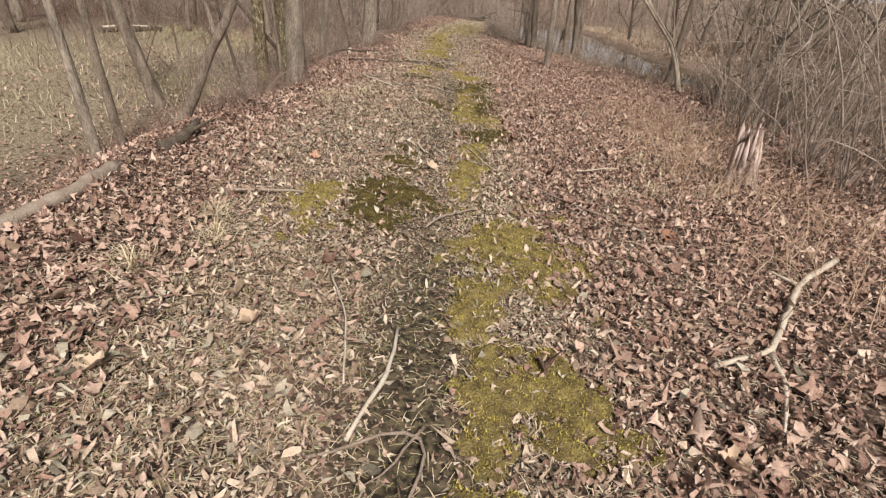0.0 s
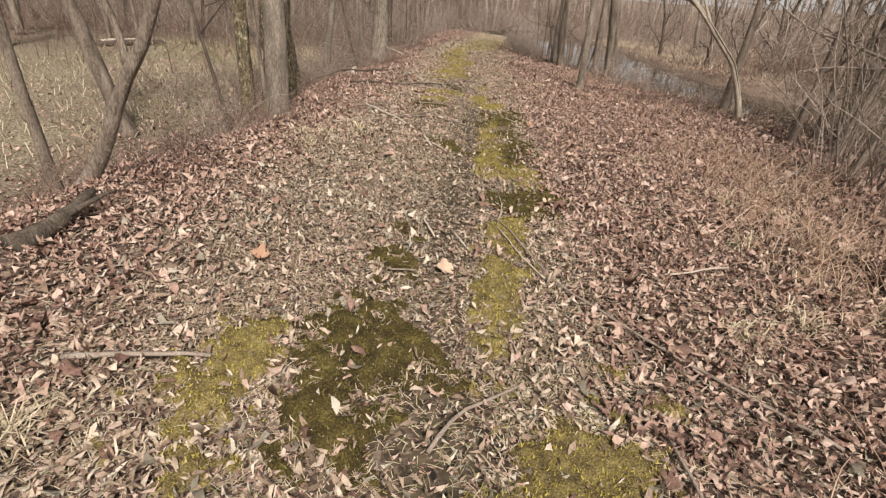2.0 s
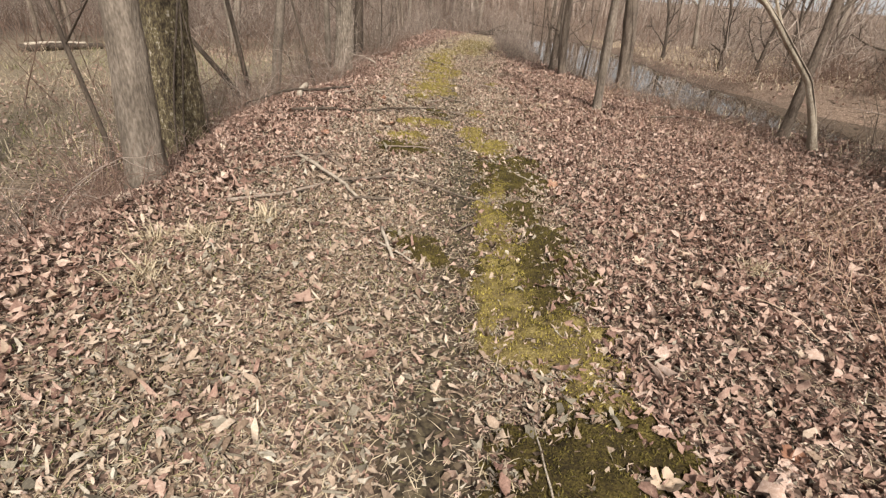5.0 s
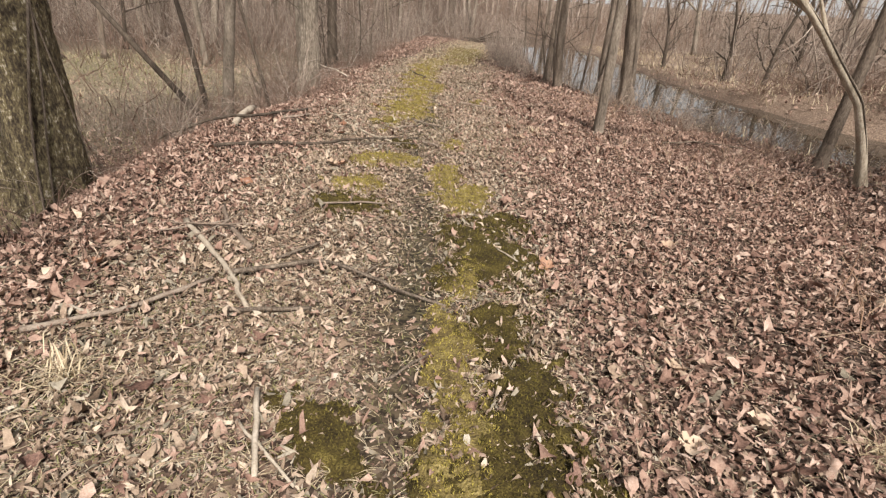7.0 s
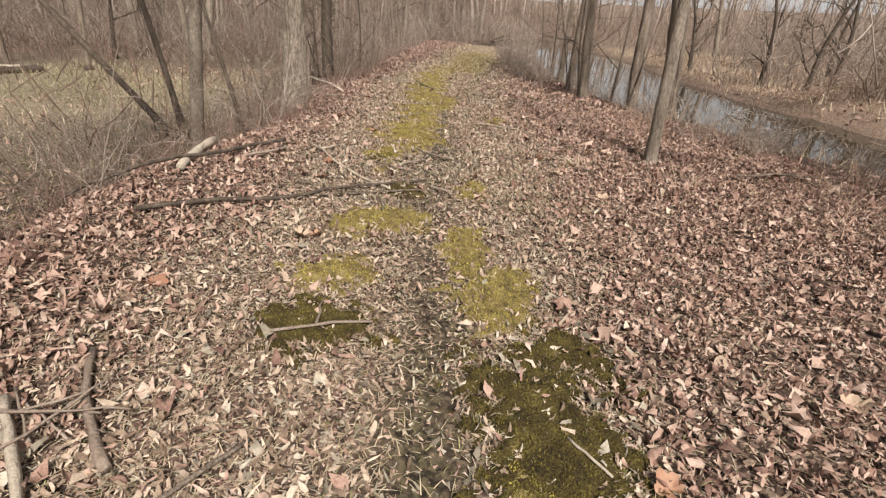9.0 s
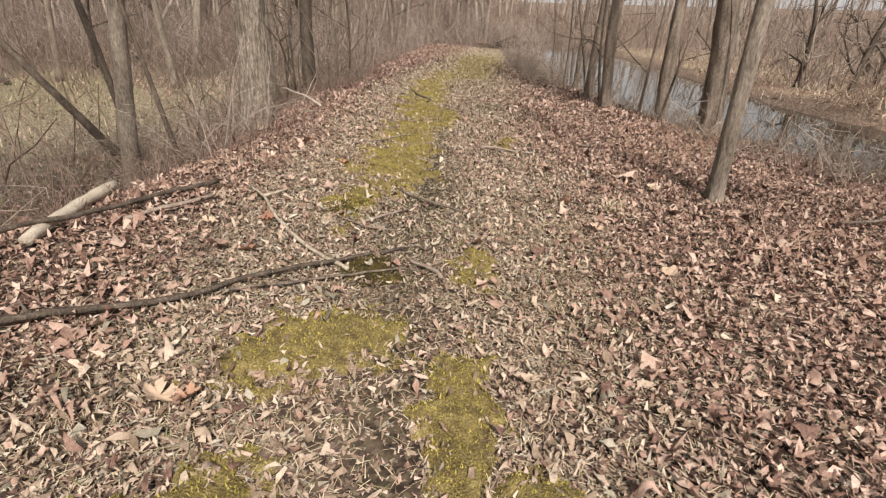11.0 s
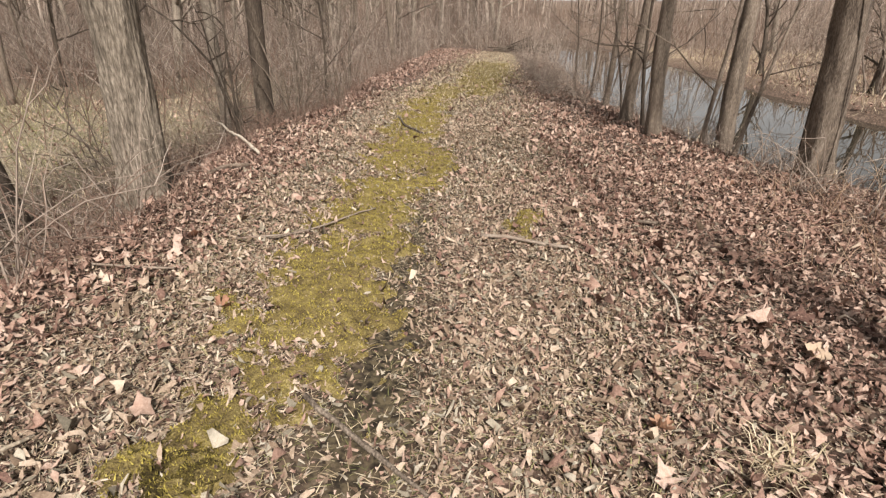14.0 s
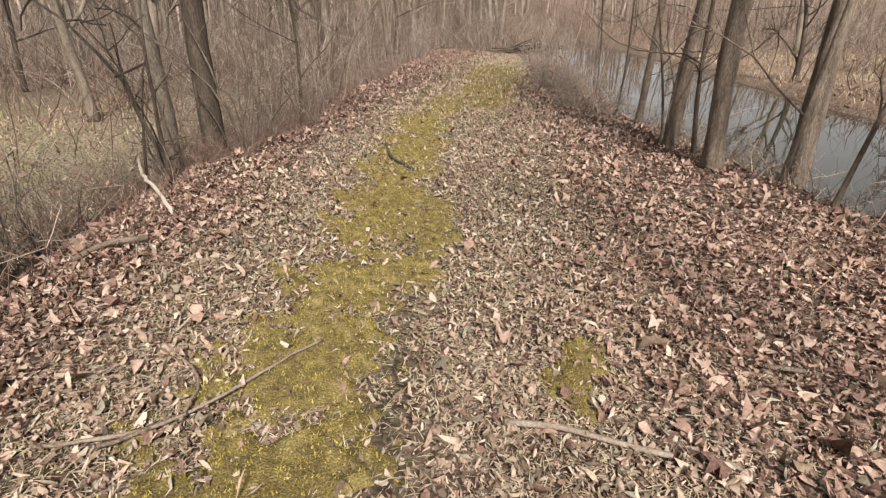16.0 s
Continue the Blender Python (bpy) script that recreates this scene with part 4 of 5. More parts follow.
weed_field("flat_weeds", "pale brown dead stems standing on the wet flat", flat_weeds, 15, 24, 0.55, 0.5, 0.35, TWIG, 0.0045)
upright = [bush("thicket", "thicket of straight thin leafless stems", 90 + k, 12, 2.8, 0.8, 0.22, TWIG, 0.013, 4, "thicket", "far thickets", 4) for k in range(3)]
places = []
for _ in range(16):
    y = r.uniform(22, 44)
    places.append((left_edge(y) - 0.6 - abs(r.normal(0, 1.3)), y))
for _ in range(6):
    y = r.uniform(30, 46)
    places.append((right_edge(y) - 0.2 + abs(r.normal(0, 0.5)), y))
for _ in range(26):
    places.append((r.uniform(-5, 7), r.uniform(43, 56)))
scatter(upright, places, 6, 0.45, 1.0)
brambles = [bush("bramble", "low mound of reddish-brown bramble on the far bank", 100 + k, 46, 1.3, 1.0, 1.1, RED_TWIG, 0.008, 2, "bramble", "far bank brambles", 3) for k in range(3)]
places = []
while len(places) < 16:
    x, y = r.uniform(8.5, 16), r.uniform(15, 24)
    if 2.9 < creek_distance(x, y) < 6 and x > np.interp(y, CREEK[::-1][:, 1], CREEK[::-1][:, 0]):
        places.append((x, y))
while len(places) < 44:
    x, y = r.uniform(7, 26), r.uniform(14, 50)
    if creek_distance(x, y) > 3.4 and x > 0.2 * y + 3.2:
        places.append((x, y))
scatter(brambles, places, 7, 0.6, 1.25)

grey_shrubs = [bush("bush", "grey leafless shrub on the far floodplain", 110 + k, 20, 2.0, 0.9, 0.5, TWIG, 0.014, 3, group="floodplain shrubs") for k in range(3)]
places = []
while len(places) < 52:
    x, y = r.uniform(8, 40), r.uniform(20, 62)
    if creek_distance(x, y) > 4 and x > 0.22 * y + 3.5:
        places.append((x, y))
scatter(grey_shrubs, places, 9, 0.6, 1.6)
for k, (x, y) in enumerate(((10.2, 27.5), (11.2, 26.5), (13.6, 29.0), (9.4, 32.0), (12.8, 22.5), (16.0, 33.0))):
    bare_tree("tree", x, y, 4.5 + 0.5 * (k % 3), 0.09, ((-0.15, 0.0), (0.2, 0.05), (0.05, 0.0), (-0.1, 0.1), (0.25, 0.0), (0.0, 0.0))[k], 400 + k, BARK_DARK, "small dark spreading tree on the floodplain", 8, 16, 5, 0.03, 0.08, 9, 2, wander=0.35)

# ---- trees farther off ----
far = []
for k in range(6):
    far.append(bare_tree("tree", 0, 0, (9, 12, 10, 13, 8, 11)[k], (0.09, 0.15, 0.11, 0.18, 0.07, 0.13)[k], ((0.02, 0), (0, 0.02), (-0.05, 0), (0, 0), (0.1, 0), (-0.02, 0.02))[k], 120 + k, (BARK_BROWN, BARK_GREY, BARK_DARK, BARK_GREY, BARK_BROWN, BARK_BROWN)[k], "leafless woodland tree standing among others", 8, 14, 5, 0.03, 0.15, 8, 1, group="woodland trees"))
places = []
while len(places) < 135:
    x, y = r.uniform(-38, 24), r.uniform(9, 75)
    if x < -6.5 - 0.03 * y and (y > 24 or x < -17) or (y > 44 and x < 6) or (x > 9 and y > 26 and r.random() < 0.06) or (-5.5 < x < -3.3 and y > 22 and r.random() < 0.6):
        if creek_distance(x, y) > 3.2:
            places.append((x, y))
scatter(far, places, 8, 0.75, 1.25)
wood = Geo()
rr = np.random.default_rng(77)
for _ in range(1600):
    a = rr.uniform(-1.25, 1.25)
    d = rr.uniform(48, 105)
    x, y = d * np.sin(a), 10 + d * np.cos(a)
    if creek_distance(x, y) < 4 or (a > 0.1 and (d < 58 or rr.random() < 0.2)):
        continue
    z = float(land(x, y))
    hgt = rr.uniform(4, 11) if a < 0.1 else rr.uniform(4, 7.5)
    line = curve((x, y, z - 0.1), (rr.normal(0, 0.1), 0, 1), hgt, 4, rr, 0.1)
    rad = rr.uniform(0.04, 0.16)
    wood.tube(line, np.linspace(rad, rad * 0.3, 5), 4, False)
    for _ in range(4):
        k = rr.integers(1, 5)
        wood.tube(curve(line[k], (rr.normal(0, 0.8), rr.normal(0, 0.8), 0.8), hgt * 0.3, 3, rr, 0.4), np.linspace(rad * 0.4, rad * 0.12, 4), 3, False)
tagged(new("far_woods", wood.mesh("far_woods", TWIG)), "distant leafless woods of grey-brown trunks", "woods", kind="stuff")
under, tangle = Geo(), Geo()
for _ in range(5200):
    side = rr.random()
    x, y = (rr.uniform(-34, -5.5), rr.uniform(14, 60)) if side < 0.6 else (rr.uniform(-14, 30), rr.uniform(46, 80))
    if creek_distance(x, y) < 3.5:
        continue
    z = float(land(x, y))
    if side < 0.6 and rr.random() > 0.25 + 0.75 * min(1, max(0, (y - 20 + (-x - 6) * 0.4) / 12)):
        continue
    hh = rr.uniform(0.6, 2.4)
    ln = curve((x, y, z - 0.05), (rr.normal(0, 0.4), rr.normal(0, 0.4), 1), hh, 3, rr, 0.4)
    under.tube(ln, np.linspace(0.012, 0.005, 4) * rr.uniform(0.7, 1.6), 3, False)
for _ in range(6800):
    q = rr.random()
    if q < 0.5:
        x = rr.uniform(-40, -7)
        y = 29 + rr.gamma(2.0, 6.0) + 0.1 * max(0, -x - 12)
    elif q < 0.64:
        x, y = rr.uniform(-9, 7), 44 + rr.gamma(1.5, 6.0)
    elif q < 0.86:
        x = rr.uniform(8, 62)
        y = rr.uniform(46, 80) - 0.3 * x
    else:
        x = rr.uniform(9, 34)
        y = 22 + rr.gamma(2.0, 7.0) + 0.3 * max(0, 18 - x)
    if creek_distance(x, y) < 3.6:
        continue
    hh = rr.uniform(1.0, 3.8) * (0.55 if q > 0.86 else 1.6 if q > 0.64 else 1.0)
    ln = curve((x, y, float(land(x, y)) - 0.05), (rr.normal(0, 0.5), rr.normal(0, 0.5), 1), hh, 4, rr, 0.5)
    k = rr.uniform(0.008, 0.02)
    tangle.tube(ln, np.linspace(k, k * 0.35, 5), 3, False)
    tangle.tube(curve(ln[2], (rr.normal(0, 0.7), rr.normal(0, 0.7), 0.7), hh * 0.4, 2, rr, 0.4), np.linspace(k * 0.6, k * 0.3, 3), 3, False)
tagged(new("far_thicket", tangle.mesh("far_thicket", TWIG)), "distant grey-brown thicket of bare twigs", "thicket", kind="stuff")
tagged(new("undergrowth", under.mesh("undergrowth", RED_TWIG)), "distant reddish-brown undergrowth of bare stems", "undergrowth", kind="stuff")
# a brush pile where the trail ends
for k in range(14):
    a = rng.uniform(-0.9, 0.9)
    stick("fallen_branch", "dead branch in a brush pile at the trail's end", [(2.0 - 1.3 * np.cos(a) + rng.uniform(-0.9, 0.9), 42 - np.sin(a), rng.uniform(0, 0.15)), (2.2 + 1.2 * np.cos(a) + rng.uniform(-0.9, 0.9), 42 + np.sin(a), rng.uniform(0.05, 0.9))], 0.03, 0.014, BARK_DARK, seed=k, category="branch")

# ---- leaf litter, grass and moss ----
OVAL_U = np.array([-0.5, -0.22, -0.22, -0.22, 0.14, 0.14, 0.14, 0.5])
OVAL_V = np.array([0, -0.85, 0, 0.85, -1, 0, 1, 0])
OVAL_F = np.array([(0, 1, 2), (0, 2, 3), (1, 4, 5), (1, 5, 2), (2, 5, 6), (2, 6, 3), (4, 7, 5), (5, 7, 6)])
SLIM_U = np.array([-0.5, -0.46, 0.02, -0.03, 0.5, 0.45])
SLIM_V = np.array([-0.4, 0.55, -1, 0.95, -0.5, 0.35])
SLIM_F = np.array([(0, 2, 3), (0, 3, 1), (2, 4, 5), (2, 5, 3)])
la = np.linspace(0, 2 * np.pi, 11)[:-1]
lr = np.where(np.arange(10) % 2 == 0, 0.56, 0.3)
LOBE_U = np.concatenate([[0], np.cos(la) * lr])
LOBE_V = np.concatenate([[0], np.sin(la) * lr * 2])
LOBE_F = np.array([(0, k + 1, (k + 1) % 10 + 1) for k in range(10)])


def leaves(r, x, y, size, slim, U, V, F, tilt=0.3, lift=0.02):
    """Places of the corners and triangles of curled leaves at x, y."""
    n = len(x)
    ln = size * np.clip(r.lognormal(-0.08, 0.38, n), 0.4, 1.9)
    wd = ln * slim * r.uniform(0.6, 1.25, n)
    u = U[None] + r.normal(0, 0.075, (n, len(U)))
    v = V[None] + r.normal(0, 0.2, (n, len(V)))
    bow, fold, twist = r.normal(0.3, 0.75, n), r.normal(0.15, 0.5, n), r.normal(0, 0.8, n)
    px, py = u * ln[:, None], v * wd[:, None] * 0.5
    pz = (bow[:, None] * u * u * 1.6 + twist[:, None] * u * v * 0.4) * ln[:, None] + fold[:, None] * np.abs(v) * wd[:, None] * 0.5
    pz = pz + r.normal(0, 0.055, pz.shape) * ln[:, None]
    a, b = r.normal(0, tilt, n)[:, None], r.normal(0, tilt, n)[:, None]
    pz2 = pz * np.cos(a) + py * np.sin(a)
    py2 = py * np.cos(a) - pz * np.sin(a)
    px2 = px * np.cos(b) - pz2 * np.sin(b)
    pz3 = pz2 * np.cos(b) + px * np.sin(b)
    c = r.uniform(0, 6.283, n)[:, None]
    wx, wy = px2 * np.cos(c) - py2 * np.sin(c), px2 * np.sin(c) + py2 * np.cos(c)
    wz = pz3 - pz3.min(1, keepdims=True) * 0.8 + (land(x, y) + r.uniform(-0.004, lift, n))[:, None]
    verts = np.stack([wx + x[:, None], wy + y[:, None], wz], -1).reshape(-1, 3)
    faces = (F[None] + (np.arange(n) * len(U))[:, None, None]).reshape(-1, 3)
    return verts, faces


def join(name, groups, mat, label, category, smooth=False):
    v, f, n = [], [], 0
    for a, b in groups:
        v.append(a)
        f.append(b + n)
        n += len(a)
    return tagged(new(name, grid_mesh(name, np.concatenate(v), np.concatenate(f), mat, smooth)), label, category, kind="stuff")


def sow(r, n, x0, x1, y0, y1, chance):
    x, y = r.uniform(x0, x1, n), r.uniform(y0, y1, n)
    ok = r.random(n) < chance(x, y)
    return x[ok], y[ok]


def bare(x, y):
    """How far moss or the worn track keep leaves away: 0 none, 1 wholly."""
    m = np.maximum(moss(x, y, OLIVE), moss(x, y, GOLD))
    t = np.exp(-((x - track_x(y)) / (0.27 + 0.1 * ramp01(-y, -4.2, -2.2))) ** 2) * ramp01(-y, -24, -16) * (0.72 + 0.28 * ramp01(wob(x, y, 1.3, 6), -0.4, 0.5))
    t = np.maximum(t, np.exp(-((x + 0.75) / 0.3) ** 2 - ((y - 22.2) / 0.8) ** 2))
    return np.maximum(0.8 * ramp01(m, 0.05, 0.6), 0.96 * t)


def verge(x, y):
    """1 on the leafy sides, 0 along the middle of the trail."""
    q = x - track_x(y) + 0.18 * wob(x, y, 1.7, 3)
    wide = ramp01(y, 10, 13.5)
    back = 0.3 * ramp01(-y, -10, -8.5) * ramp01(y, 4, 6)
    return np.maximum(ramp01(q - 0.25 * wide, 0.55, 1.1 + 0.6 * wide), ramp01(-q - back, 1.1, 1.85))


def dry(x, y):
    return (land(x, y) > WATER_Z + 0.03) * 1.0


r = np.random.default_rng(21)
thick = lambda x, y: (0.13 + 0.87 * verge(x, y)) * (1 - bare(x, y)) * dry(x, y) * np.clip(0.95 + 0.25 * wob(x, y, 3.1, 5) + 0.3 * wob(x, y, 9.5, 6), 0.35, 1)
groups = []
start = lambda y: ramp01(y, -2.6, 0.4)
x, y = sow(r, 225000, -3.3, 4.6, -2.6, 19, lambda x, y: thick(x, y) * start(y))
q = r.random(len(x))
k, slim = q < 0.035, q > 0.42
groups.append(leaves(r, x[slim], y[slim], 0.043, 0.3, SLIM_U, SLIM_V, SLIM_F, 0.45, 0.05))
x, y, k = x[~slim], y[~slim], k[~slim]
groups.append(leaves(r, x[~k], y[~k], 0.046, 0.52, OVAL_U, OVAL_V, OVAL_F, 0.4, 0.04))
groups.append(leaves(r, x[k], y[k], 0.07, 0.85, LOBE_U, LOBE_V, LOBE_F, 0.3, 0.035))
x, y = sow(r, 60000, -3.2, 4.4, 19, 42, lambda x, y: thick(x, y) * (x < right_edge(y) + 1.2) * (1 - 0.5 * ramp01(y, 24, 38)))
groups.append(leaves(r, x, y, 0.06, 0.5, SLIM_U, SLIM_V, SLIM_F, 0.35, 0.03))
x, y = sow(r, 42000, -12, -3.0, 2, 30, lambda x, y: 0.3 + 0.7 * ramp01(x, -8, -4) * (y < 16) + 0.4 * ramp01(x, -5.5, -3.5) * (y >= 16))
groups.append(leaves(r, x, y, 0.058, 0.5, SLIM_U, SLIM_V, SLIM_F, 0.4, 0.03))
x, y = sow(r, 9000, 4.4, 13, 3, 32, lambda x, y: 0.7 * dry(x, y))
groups.append(leaves(r, x, y, 0.08, 0.5, SLIM_U, SLIM_V, SLIM_F, 0.35, 0.03))
x, y = sow(r, 30000, -5.8, -3.2, -2, 20, lambda x, y: (0.15 + 0.85 * ramp01(x, -5.6, -3.6)) * start(y))
groups.append(leaves(r, x, y, 0.06, 0.45, SLIM_U, SLIM_V, SLIM_F, 0.4, 0.03))
x, y = sow(r, 16000, 4.4, 7.5, -2, 15, lambda x, y: 0.8 * dry(x, y) * start(y))
groups.append(leaves(r, x, y, 0.06, 0.45, SLIM_U, SLIM_V, SLIM_F, 0.4, 0.03))
join("leaf_litter", groups, LEAF, "thick litter of dry curled brown leaves", "leaf litter", True)
groups = []
x, y = sow(r, 165000, -2.5, 1.7, -2.6, 24, lambda x, y: (1 - 0.82 * verge(x, y)) * (1 - bare(x, y)) * start(y))
k = r.random(len(x)) < 0.7
groups.append(leaves(r, x[k], y[k], 0.034, 0.26, SLIM_U, SLIM_V, SLIM_F, 0.45, 0.025))
groups.append(leaves(r, x[~k], y[~k], 0.042, 0.42, SLIM_U, SLIM_V, SLIM_F, 0.4, 0.025))
x, y = sow(r, 34000, -1.6, 1.0, 0.4, 24, lambda x, y: np.maximum(ramp01(np.maximum(moss(x, y, OLIVE), moss(x, y, GOLD)), 0, 0.3) * (0.35 + 0.65 * ramp01(wob(x, y, 5, 12), -0.3, 0.4)), 0.12 * bare(x, y)))
groups.append(leaves(r, x, y, 0.03, 0.2, SLIM_U, SLIM_V, SLIM_F, 0.3, 0.035))
x, y = sow(r, 9000, -3.2, 4.4, 0.4, 20, lambda x, y: verge(x, y) * (0.5 + 0.5 * (x < 0)))
groups.append(leaves(r, x, y, 0.06, 0.5, OVAL_U, OVAL_V, OVAL_F, 0.35, 0.035))
join("trail_litter", groups, PALE_LEAF, "bleached broken leaf bits strewn along the trail", "leaf litter")

x, y = sow(r, 52000, -2.6, 2.2, -2.4, 24, lambda x, y: (1 - 0.8 * verge(x, y)) * (1 - 0.8 * bare(x, y)) * (0.3 + 0.7 * ramp01(wob(x, y, 1.4, 11), -0.3, 0.5)) * start(y))
k = r.random(len(x)) < 0.75
join("grey_litter", [leaves(r, x[k], y[k], 0.04, 0.22, SLIM_U, SLIM_V, SLIM_F, 0.4, 0.035), leaves(r, x[~k], y[~k], 0.045, 0.5, SLIM_U, SLIM_V, SLIM_F, 0.3, 0.035)], GREY_LEAF, "greyish shreds of old leaves and grass on the trail", "leaf litter")


def crumbs(r, x, y, size):
    """Broken bits of leaf and stalk, one corner lifted off the soil."""
    n = len(x)
    c = r.uniform(0, 6.283, n)
    ln, w = size * r.uniform(0.4, 1.6, n), size * r.uniform(0.12, 0.4, n)
    dx, dy, z = np.cos(c), np.sin(c), land(x, y)
    t = np.empty((n, 3, 3))
    t[:, 0] = np.stack([x - dy * w, y + dx * w, z + r.uniform(0.001, 0.01, n)], 1)
    t[:, 1] = np.stack([x + dy * w, y - dx * w, z + r.uniform(0.001, 0.01, n)], 1)
    t[:, 2] = np.stack([x + dx * ln, y + dy * ln, z + r.uniform(0.002, 0.016, n)], 1)
    return t.reshape(-1, 3), np.arange(n * 3).reshape(-1, 3)


x, y = sow(r, 300000, -2.4, 1.9, 0.2, 17, lambda x, y: (1 - 0.7 * verge(x, y)) * (1 - 0.9 * bare(x, y)) * np.clip(0.75 + 0.5 * wob(x, y, 6.3, 2), 0.15, 1))
k = r.random(len(x)) < 0.68
join("leaf_crumbs", [crumbs(r, x[k], y[k], 0.02)], LEAF, "dark crumbs of broken leaves on the trail", "leaf litter")
join("grass_crumbs", [crumbs(r, x[~k], y[~k], 0.026)], GREY_LEAF, "short grey-brown shreds of grass on the trail", "leaf litter")


def blades(r, x, y, length, flat, width=0.0035):
    """Bent grass blades, three corners along each side."""
    n = len(x)
    ln = length * r.uniform(0.5, 1.4, n)
    c = r.uniform(0, 6.283, n)
    dx, dy = np.cos(c), np.sin(c)
    up = ln * r.uniform(0.15, 1, n) * (1 - flat)
    out = np.sqrt(np.maximum(ln ** 2 - up ** 2, 0))
    z = land(x, y)
    w = width * r.uniform(0.6, 1.4, n)
    v = np.empty((n, 5, 3))
    for k, (s, h) in enumerate(((0, 0), (0, 0), (0.5, 0.8), (0.5, 0.8), (1, 0.75))):
        side = (w, -w, w * 0.8, -w * 0.8, 0 * w)[k]
        v[:, k, 0], v[:, k, 1], v[:, k, 2] = x + dx * out * s - dy * side, y + dy * out * s + dx * side, z + up * h + 0.006
    f = np.array([(0, 1, 3), (0, 3, 2), (2, 3, 4)])
    return v.reshape(-1, 3), (f[None] + (np.arange(n) * 5)[:, None, None]).reshape(-1, 3)


x, y = sow(r, 140000, -2.4, 1.7, 0.2, 26, lambda x, y: (1 - 0.8 * verge(x, y)) * (1 - 0.85 * bare(x, y)))
x2, y2 = sow(r, 32000, -3.2, 4.6, 0.4, 20, lambda x, y: 0.8 * verge(x, y))
x5, y5 = sow(r, 15000, 3, 20, 12, 46, lambda x, y: (creek_distance(x, y) > 2.3) * dry(x, y) * ((x > right_edge(y) + 0.6)))
x3, y3 = sow(r, 9000, -1.8, 1.2, 22, 41, lambda x, y: 1 - 0.8 * verge(x, y))
x4, y4 = sow(r, 13000, -16, -3.8, 4, 30, lambda x, y: (0.3 + 0.7 * ramp01(wob(x, y, 0.6, 4), -0.5, 0.6)) * (0.15 + 0.85 * ramp01(y - x, 14, 20)))
join("dry_grass", [blades(r, x, y, 0.07, 0.72, 0.0017), blades(r, x2, y2, 0.085, 0.78, 0.0018), blades(r, x5, y5, 0.34, 0.15, 0.006), blades(r, x3, y3, 0.12, 0.2, 0.006), blades(r, x4, y4, 0.3, 0.2, 0.005)], STRAW, "sparse straw-coloured dead grass on the trail", "grass")
x, y = sow(r, 60000, -2.2, 1.4, 0.4, 26, lambda x, y: (1 - 0.9 * verge(x, y)) * (1 - 0.6 * bare(x, y)) * ramp01(wob(x, y, 1.1, 8), -0.3, 0.5))
x2, y2 = sow(r, 16000, -16, -3.6, 4, 30, lambda x, y: ramp01(wob(x, y, 0.5, 9), -0.3, 0.5))
join("green_grass", [blades(r, x, y, 0.05, 0.5, 0.0018), blades(r, x2, y2, 0.22, 0.2, 0.005)], GREEN_GRASS, "short half-green grass in the trail", "grass")


def moss_carpet(rows, mat, tip, label, seed):
    """Low cushions with a nap of fine tips."""
    r = np.random.default_rng(seed)
    step = 0.03
    ax, ay = np.arange(-1.8, 1.3, step), np.arange(0.5, 34, step)
    X, Y = np.meshgrid(ax, ay)
    M = moss(X, Y, rows)
    Z = land(X, Y) + np.clip(M * 0.11, -0.012, 0.034) + 0.008 * wob(X, Y, 31, 2) + 0.005 * wob(X, Y, 67, 5) + r.normal(0, 0.0015, X.shape)
    i = np.arange(X.size).reshape(X.shape)
    q = np.stack([i[:-1, :-1], i[:-1, 1:], i[1:, 1:], i[1:, :-1]], -1).reshape(-1, 4)
    q = q[M.ravel()[q].max(1) > 0.0]
    used, inv = np.unique(q, return_inverse=True)
    v = np.stack([X.ravel()[used], Y.ravel()[used], Z.ravel()[used]], 1)
    q = inv.reshape(-1, 4)
    base = (v, np.concatenate([q[:, [0, 1, 2]], q[:, [0, 2, 3]]]))
    x, y = sow(r, 800000, -1.8, 1.3, 0.5, 24, lambda x, y: (moss(x, y, rows) + 0.12 * wob(x, y, 83, 4) > 0.05) * (0.35 + 0.6 * (wob(x, y, 61, 7) > -0.15)))
    n = len(x)
    z = land(x, y) + np.clip(moss(x, y, rows) * 0.11, -0.012, 0.034) + 0.008 * wob(x, y, 31, 2) + 0.005 * wob(x, y, 67, 5)
    c = r.uniform(0, 6.283, n)
    w, h = r.uniform(0.002, 0.005, n), r.uniform(0.005, 0.015, n)
    t = np.empty((n, 3, 3))
    t[:, 0] = np.stack([x + np.cos(c) * w, y + np.sin(c) * w, z - 0.002], 1)
    t[:, 1] = np.stack([x - np.cos(c) * w, y - np.sin(c) * w, z - 0.002], 1)
    t[:, 2] = np.stack([x + r.normal(0, 0.007, n), y + r.normal(0, 0.007, n), z + h], 1)
    join("moss", [base], mat, label, "moss")
    join("moss_nap", [(t.reshape(-1, 3), np.arange(n * 3).reshape(-1, 3))], tip, "fine bright tips of the moss on the trail", "moss", False)


moss_carpet(OLIVE, OLIVE_MOSS, OLIVE_TIP, "dark olive-green cushions of moss on the trail", 31)
moss_carpet(GOLD, GOLD_MOSS, GOLD_TIP, "yellow-green moss spread along the trail", 32)


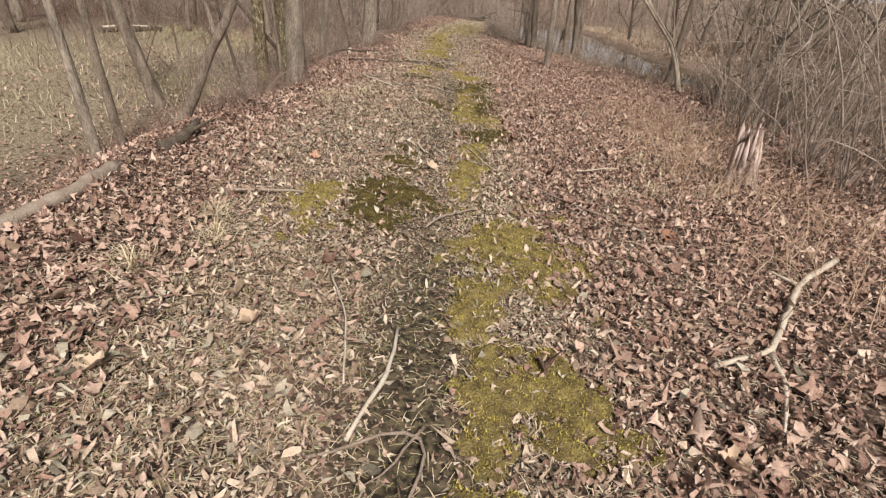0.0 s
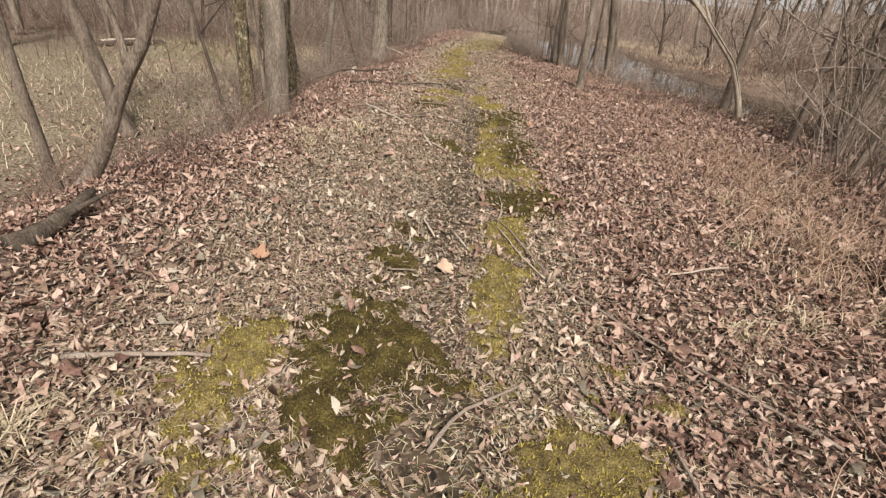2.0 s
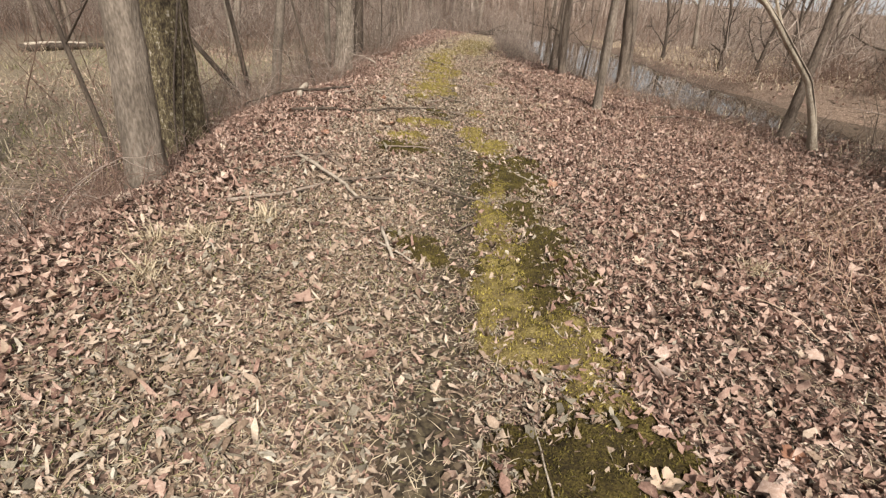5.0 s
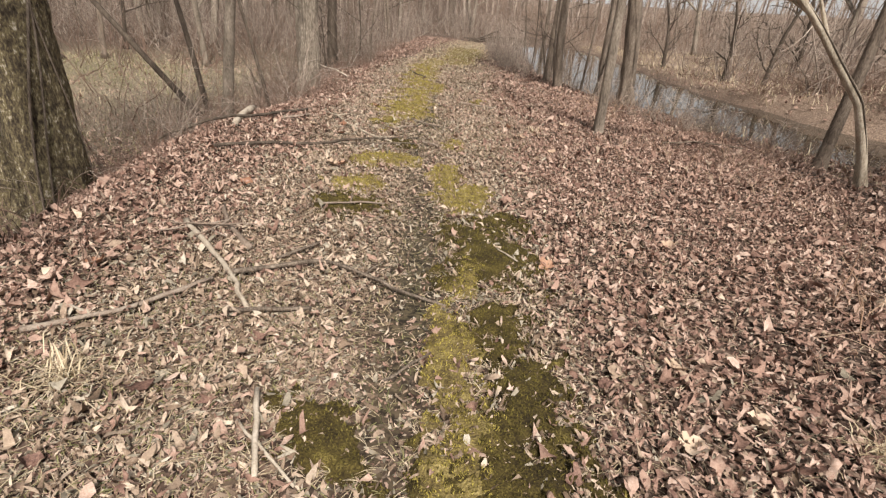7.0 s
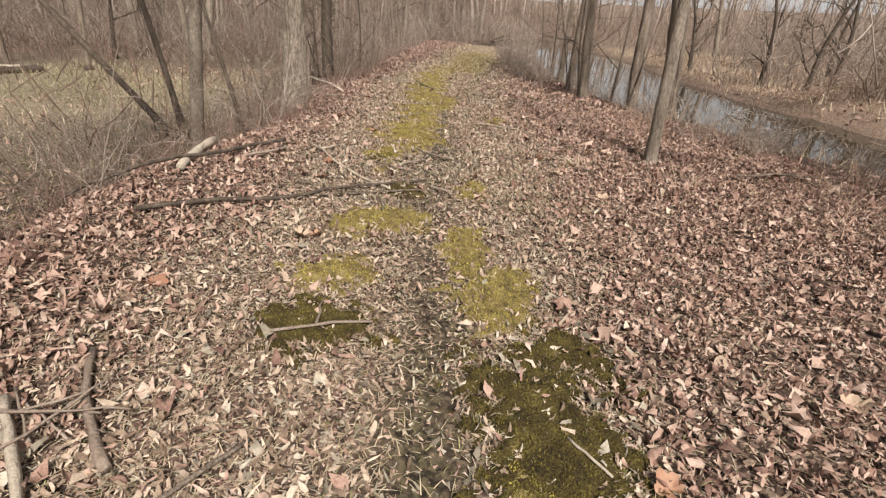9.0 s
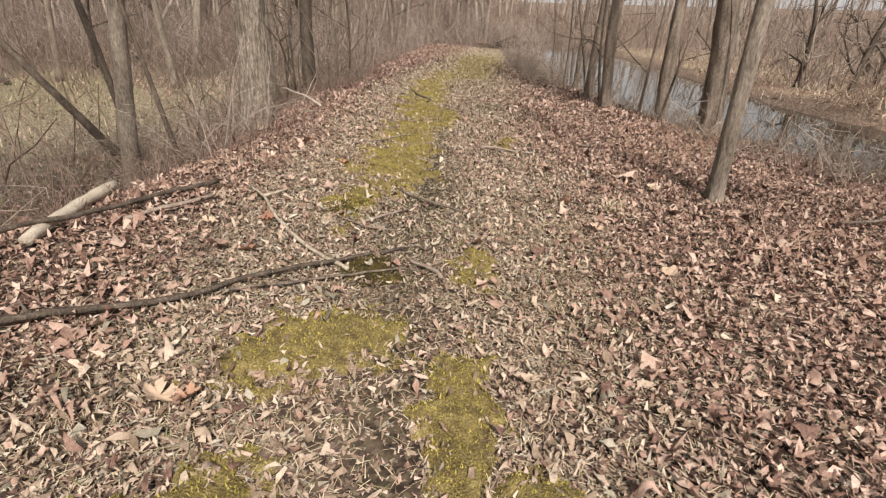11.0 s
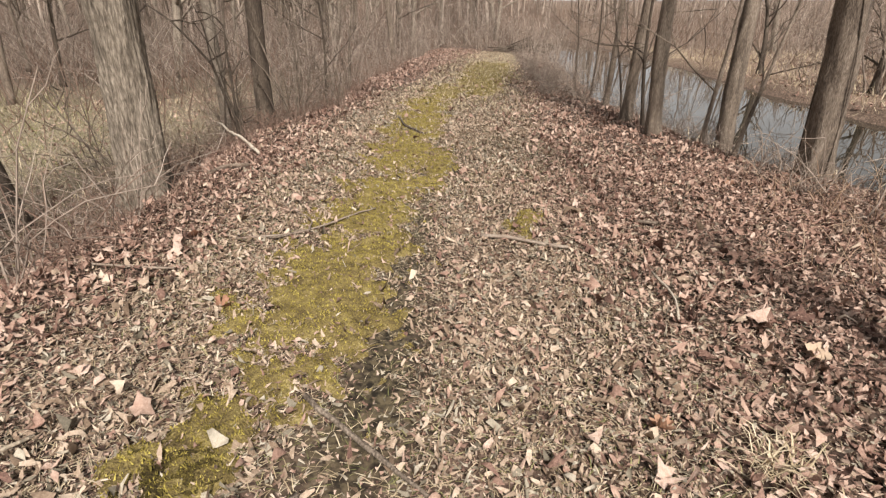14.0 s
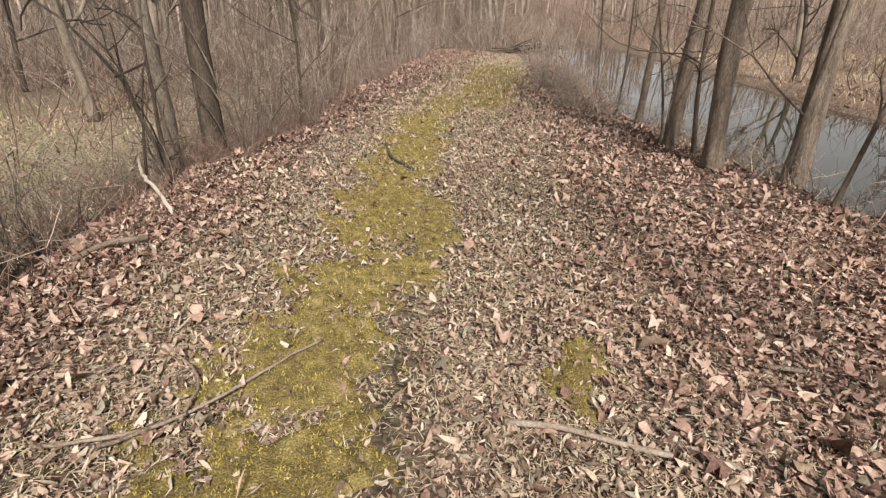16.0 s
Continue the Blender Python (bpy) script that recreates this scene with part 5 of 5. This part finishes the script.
def grass_tuft(x, y, size, seed):
    r = np.random.default_rng(seed)
    n = 110
    a, q = r.uniform(0, 6.283, n), np.abs(r.normal(0, size * 0.5, n))
    v, f = blades(r, x + np.cos(a) * q, y + np.sin(a) * q, 0.16, 0.25, 0.003)
    v = v - np.array([x, y, float(land(x, y))])
    ob = new("grass_tuft", grid_mesh("grass_tuft", v, f, STRAW))
    ob.location = (x, y, float(land(x, y)))
    tagged(ob, "small tuft of pale dead grass among leaves", "grass", "grass tufts")


for k, (x, y) in enumerate(((-1.62, 3.1), (-1.75, 2.35), (-1.45, 2.7), (-1.55, 8.1), (-1.85, 7.75), (-1.9, 7.2), (1.5, 4.4), (1.9, 8.1), (-2.05, 7.6), (1.15, 14.2), (2.3, 5.2), (2.75, 5.9), (2.1, 5.75), (2.9, 6.6), (2.45, 6.9), (1.95, 4.6), (3.2, 7.4), (2.6, 4.75))):
    grass_tuft(x, y, 0.16 + 0.14 * (k > 9), k)


def big_leaf(x, y, size, mat, label, seed):
    """One large lobed leaf with a stalk, lying curled."""
    r = np.random.default_rng(seed)
    n = 30
    a = np.linspace(-np.pi * 0.93, np.pi * 0.93, n)
    rad = size * (0.3 + 0.2 * np.abs(np.cos(a * 2.5)) ** 0.7 + 0.05 * np.abs(np.cos(a * 7.5)) + 0.05 * np.cos(a))
    bow = r.uniform(0.6, 1.8)
    rows = [(0.0, 0.0, 0.0)]
    for f in (0.55, 1.0):
        for q, w in zip(a, rad):
            px, py = f * w * np.cos(q), f * w * np.sin(q)
            rows.append((px, py, bow * (px * px * r.uniform(0.6, 1.4) + 0.5 * py * py) / size + 0.12 * size * f * abs(np.sin(q * 2.5)) * r.uniform(0.3, 1)))
    faces = [(0, k + 1, k + 2) for k in range(n - 1)]
    for k in range(n - 1):
        i, j = k + 1, n + k + 1
        faces += [(i, j, j + 1), (i, j + 1, i + 1)]
    g = Geo()
    g.v, g.f, g.n = [np.array(rows)], [np.array(faces)], len(rows)
    g.tube(np.array([(0, 0, 0), (-size * 0.4, 0.01, 0.01), (-size * 0.75, 0.03, 0.0)]), [0.002, 0.0016, 0.0016], 4)
    ob = new("fallen_leaf", g.mesh("fallen_leaf", mat))
    ob.matrix_basis = pose(x, y, float(land(x, y)) + 0.028, r.normal(0, 12), r.normal(0, 12), r.uniform(0, 360))
    tagged(ob, label, "leaf", "large fallen leaves")


RUST, TAN = "large rust-orange fallen leaf on the litter", "large pale tan fallen leaf on the litter"
for k, (x, y) in enumerate(((1.7, 3.52), (-1.34, 4.58), (1.19, 6.38), (-1.82, 10.66), (-1.16, 11.52), (2.12, 14.15), (-1.56, 13.39), (-1.47, 12.85), (0.78, 14.35), (2.63, 18.12), (-1.39, 14.97), (-2.05, 15.88), (-2.03, 9.01), (0.7, 9.61))):
    big_leaf(x, y, 0.105, ORANGE_LEAF, RUST, 200 + k)
for k, (x, y) in enumerate(((0.51, 4.07), (-0.21, 4.76), (0.6, 6.18), (1.21, 8.61), (1.07, 8.07), (1.44, 8.22), (0.21, 11.82), (1.73, 10.16), (0.92, 13.76), (2.05, 14.48), (1.76, 14.35), (-1.94, 13.26), (1.25, 13.05), (1.72, 14.95), (0.8, 16.9), (-1.27, 11.51), (-0.9, 1.9), (1.2, 1.35), (-1.4, 1.5))):
    big_leaf(x, y, 0.12, TAN_LEAF, TAN, 300 + k)
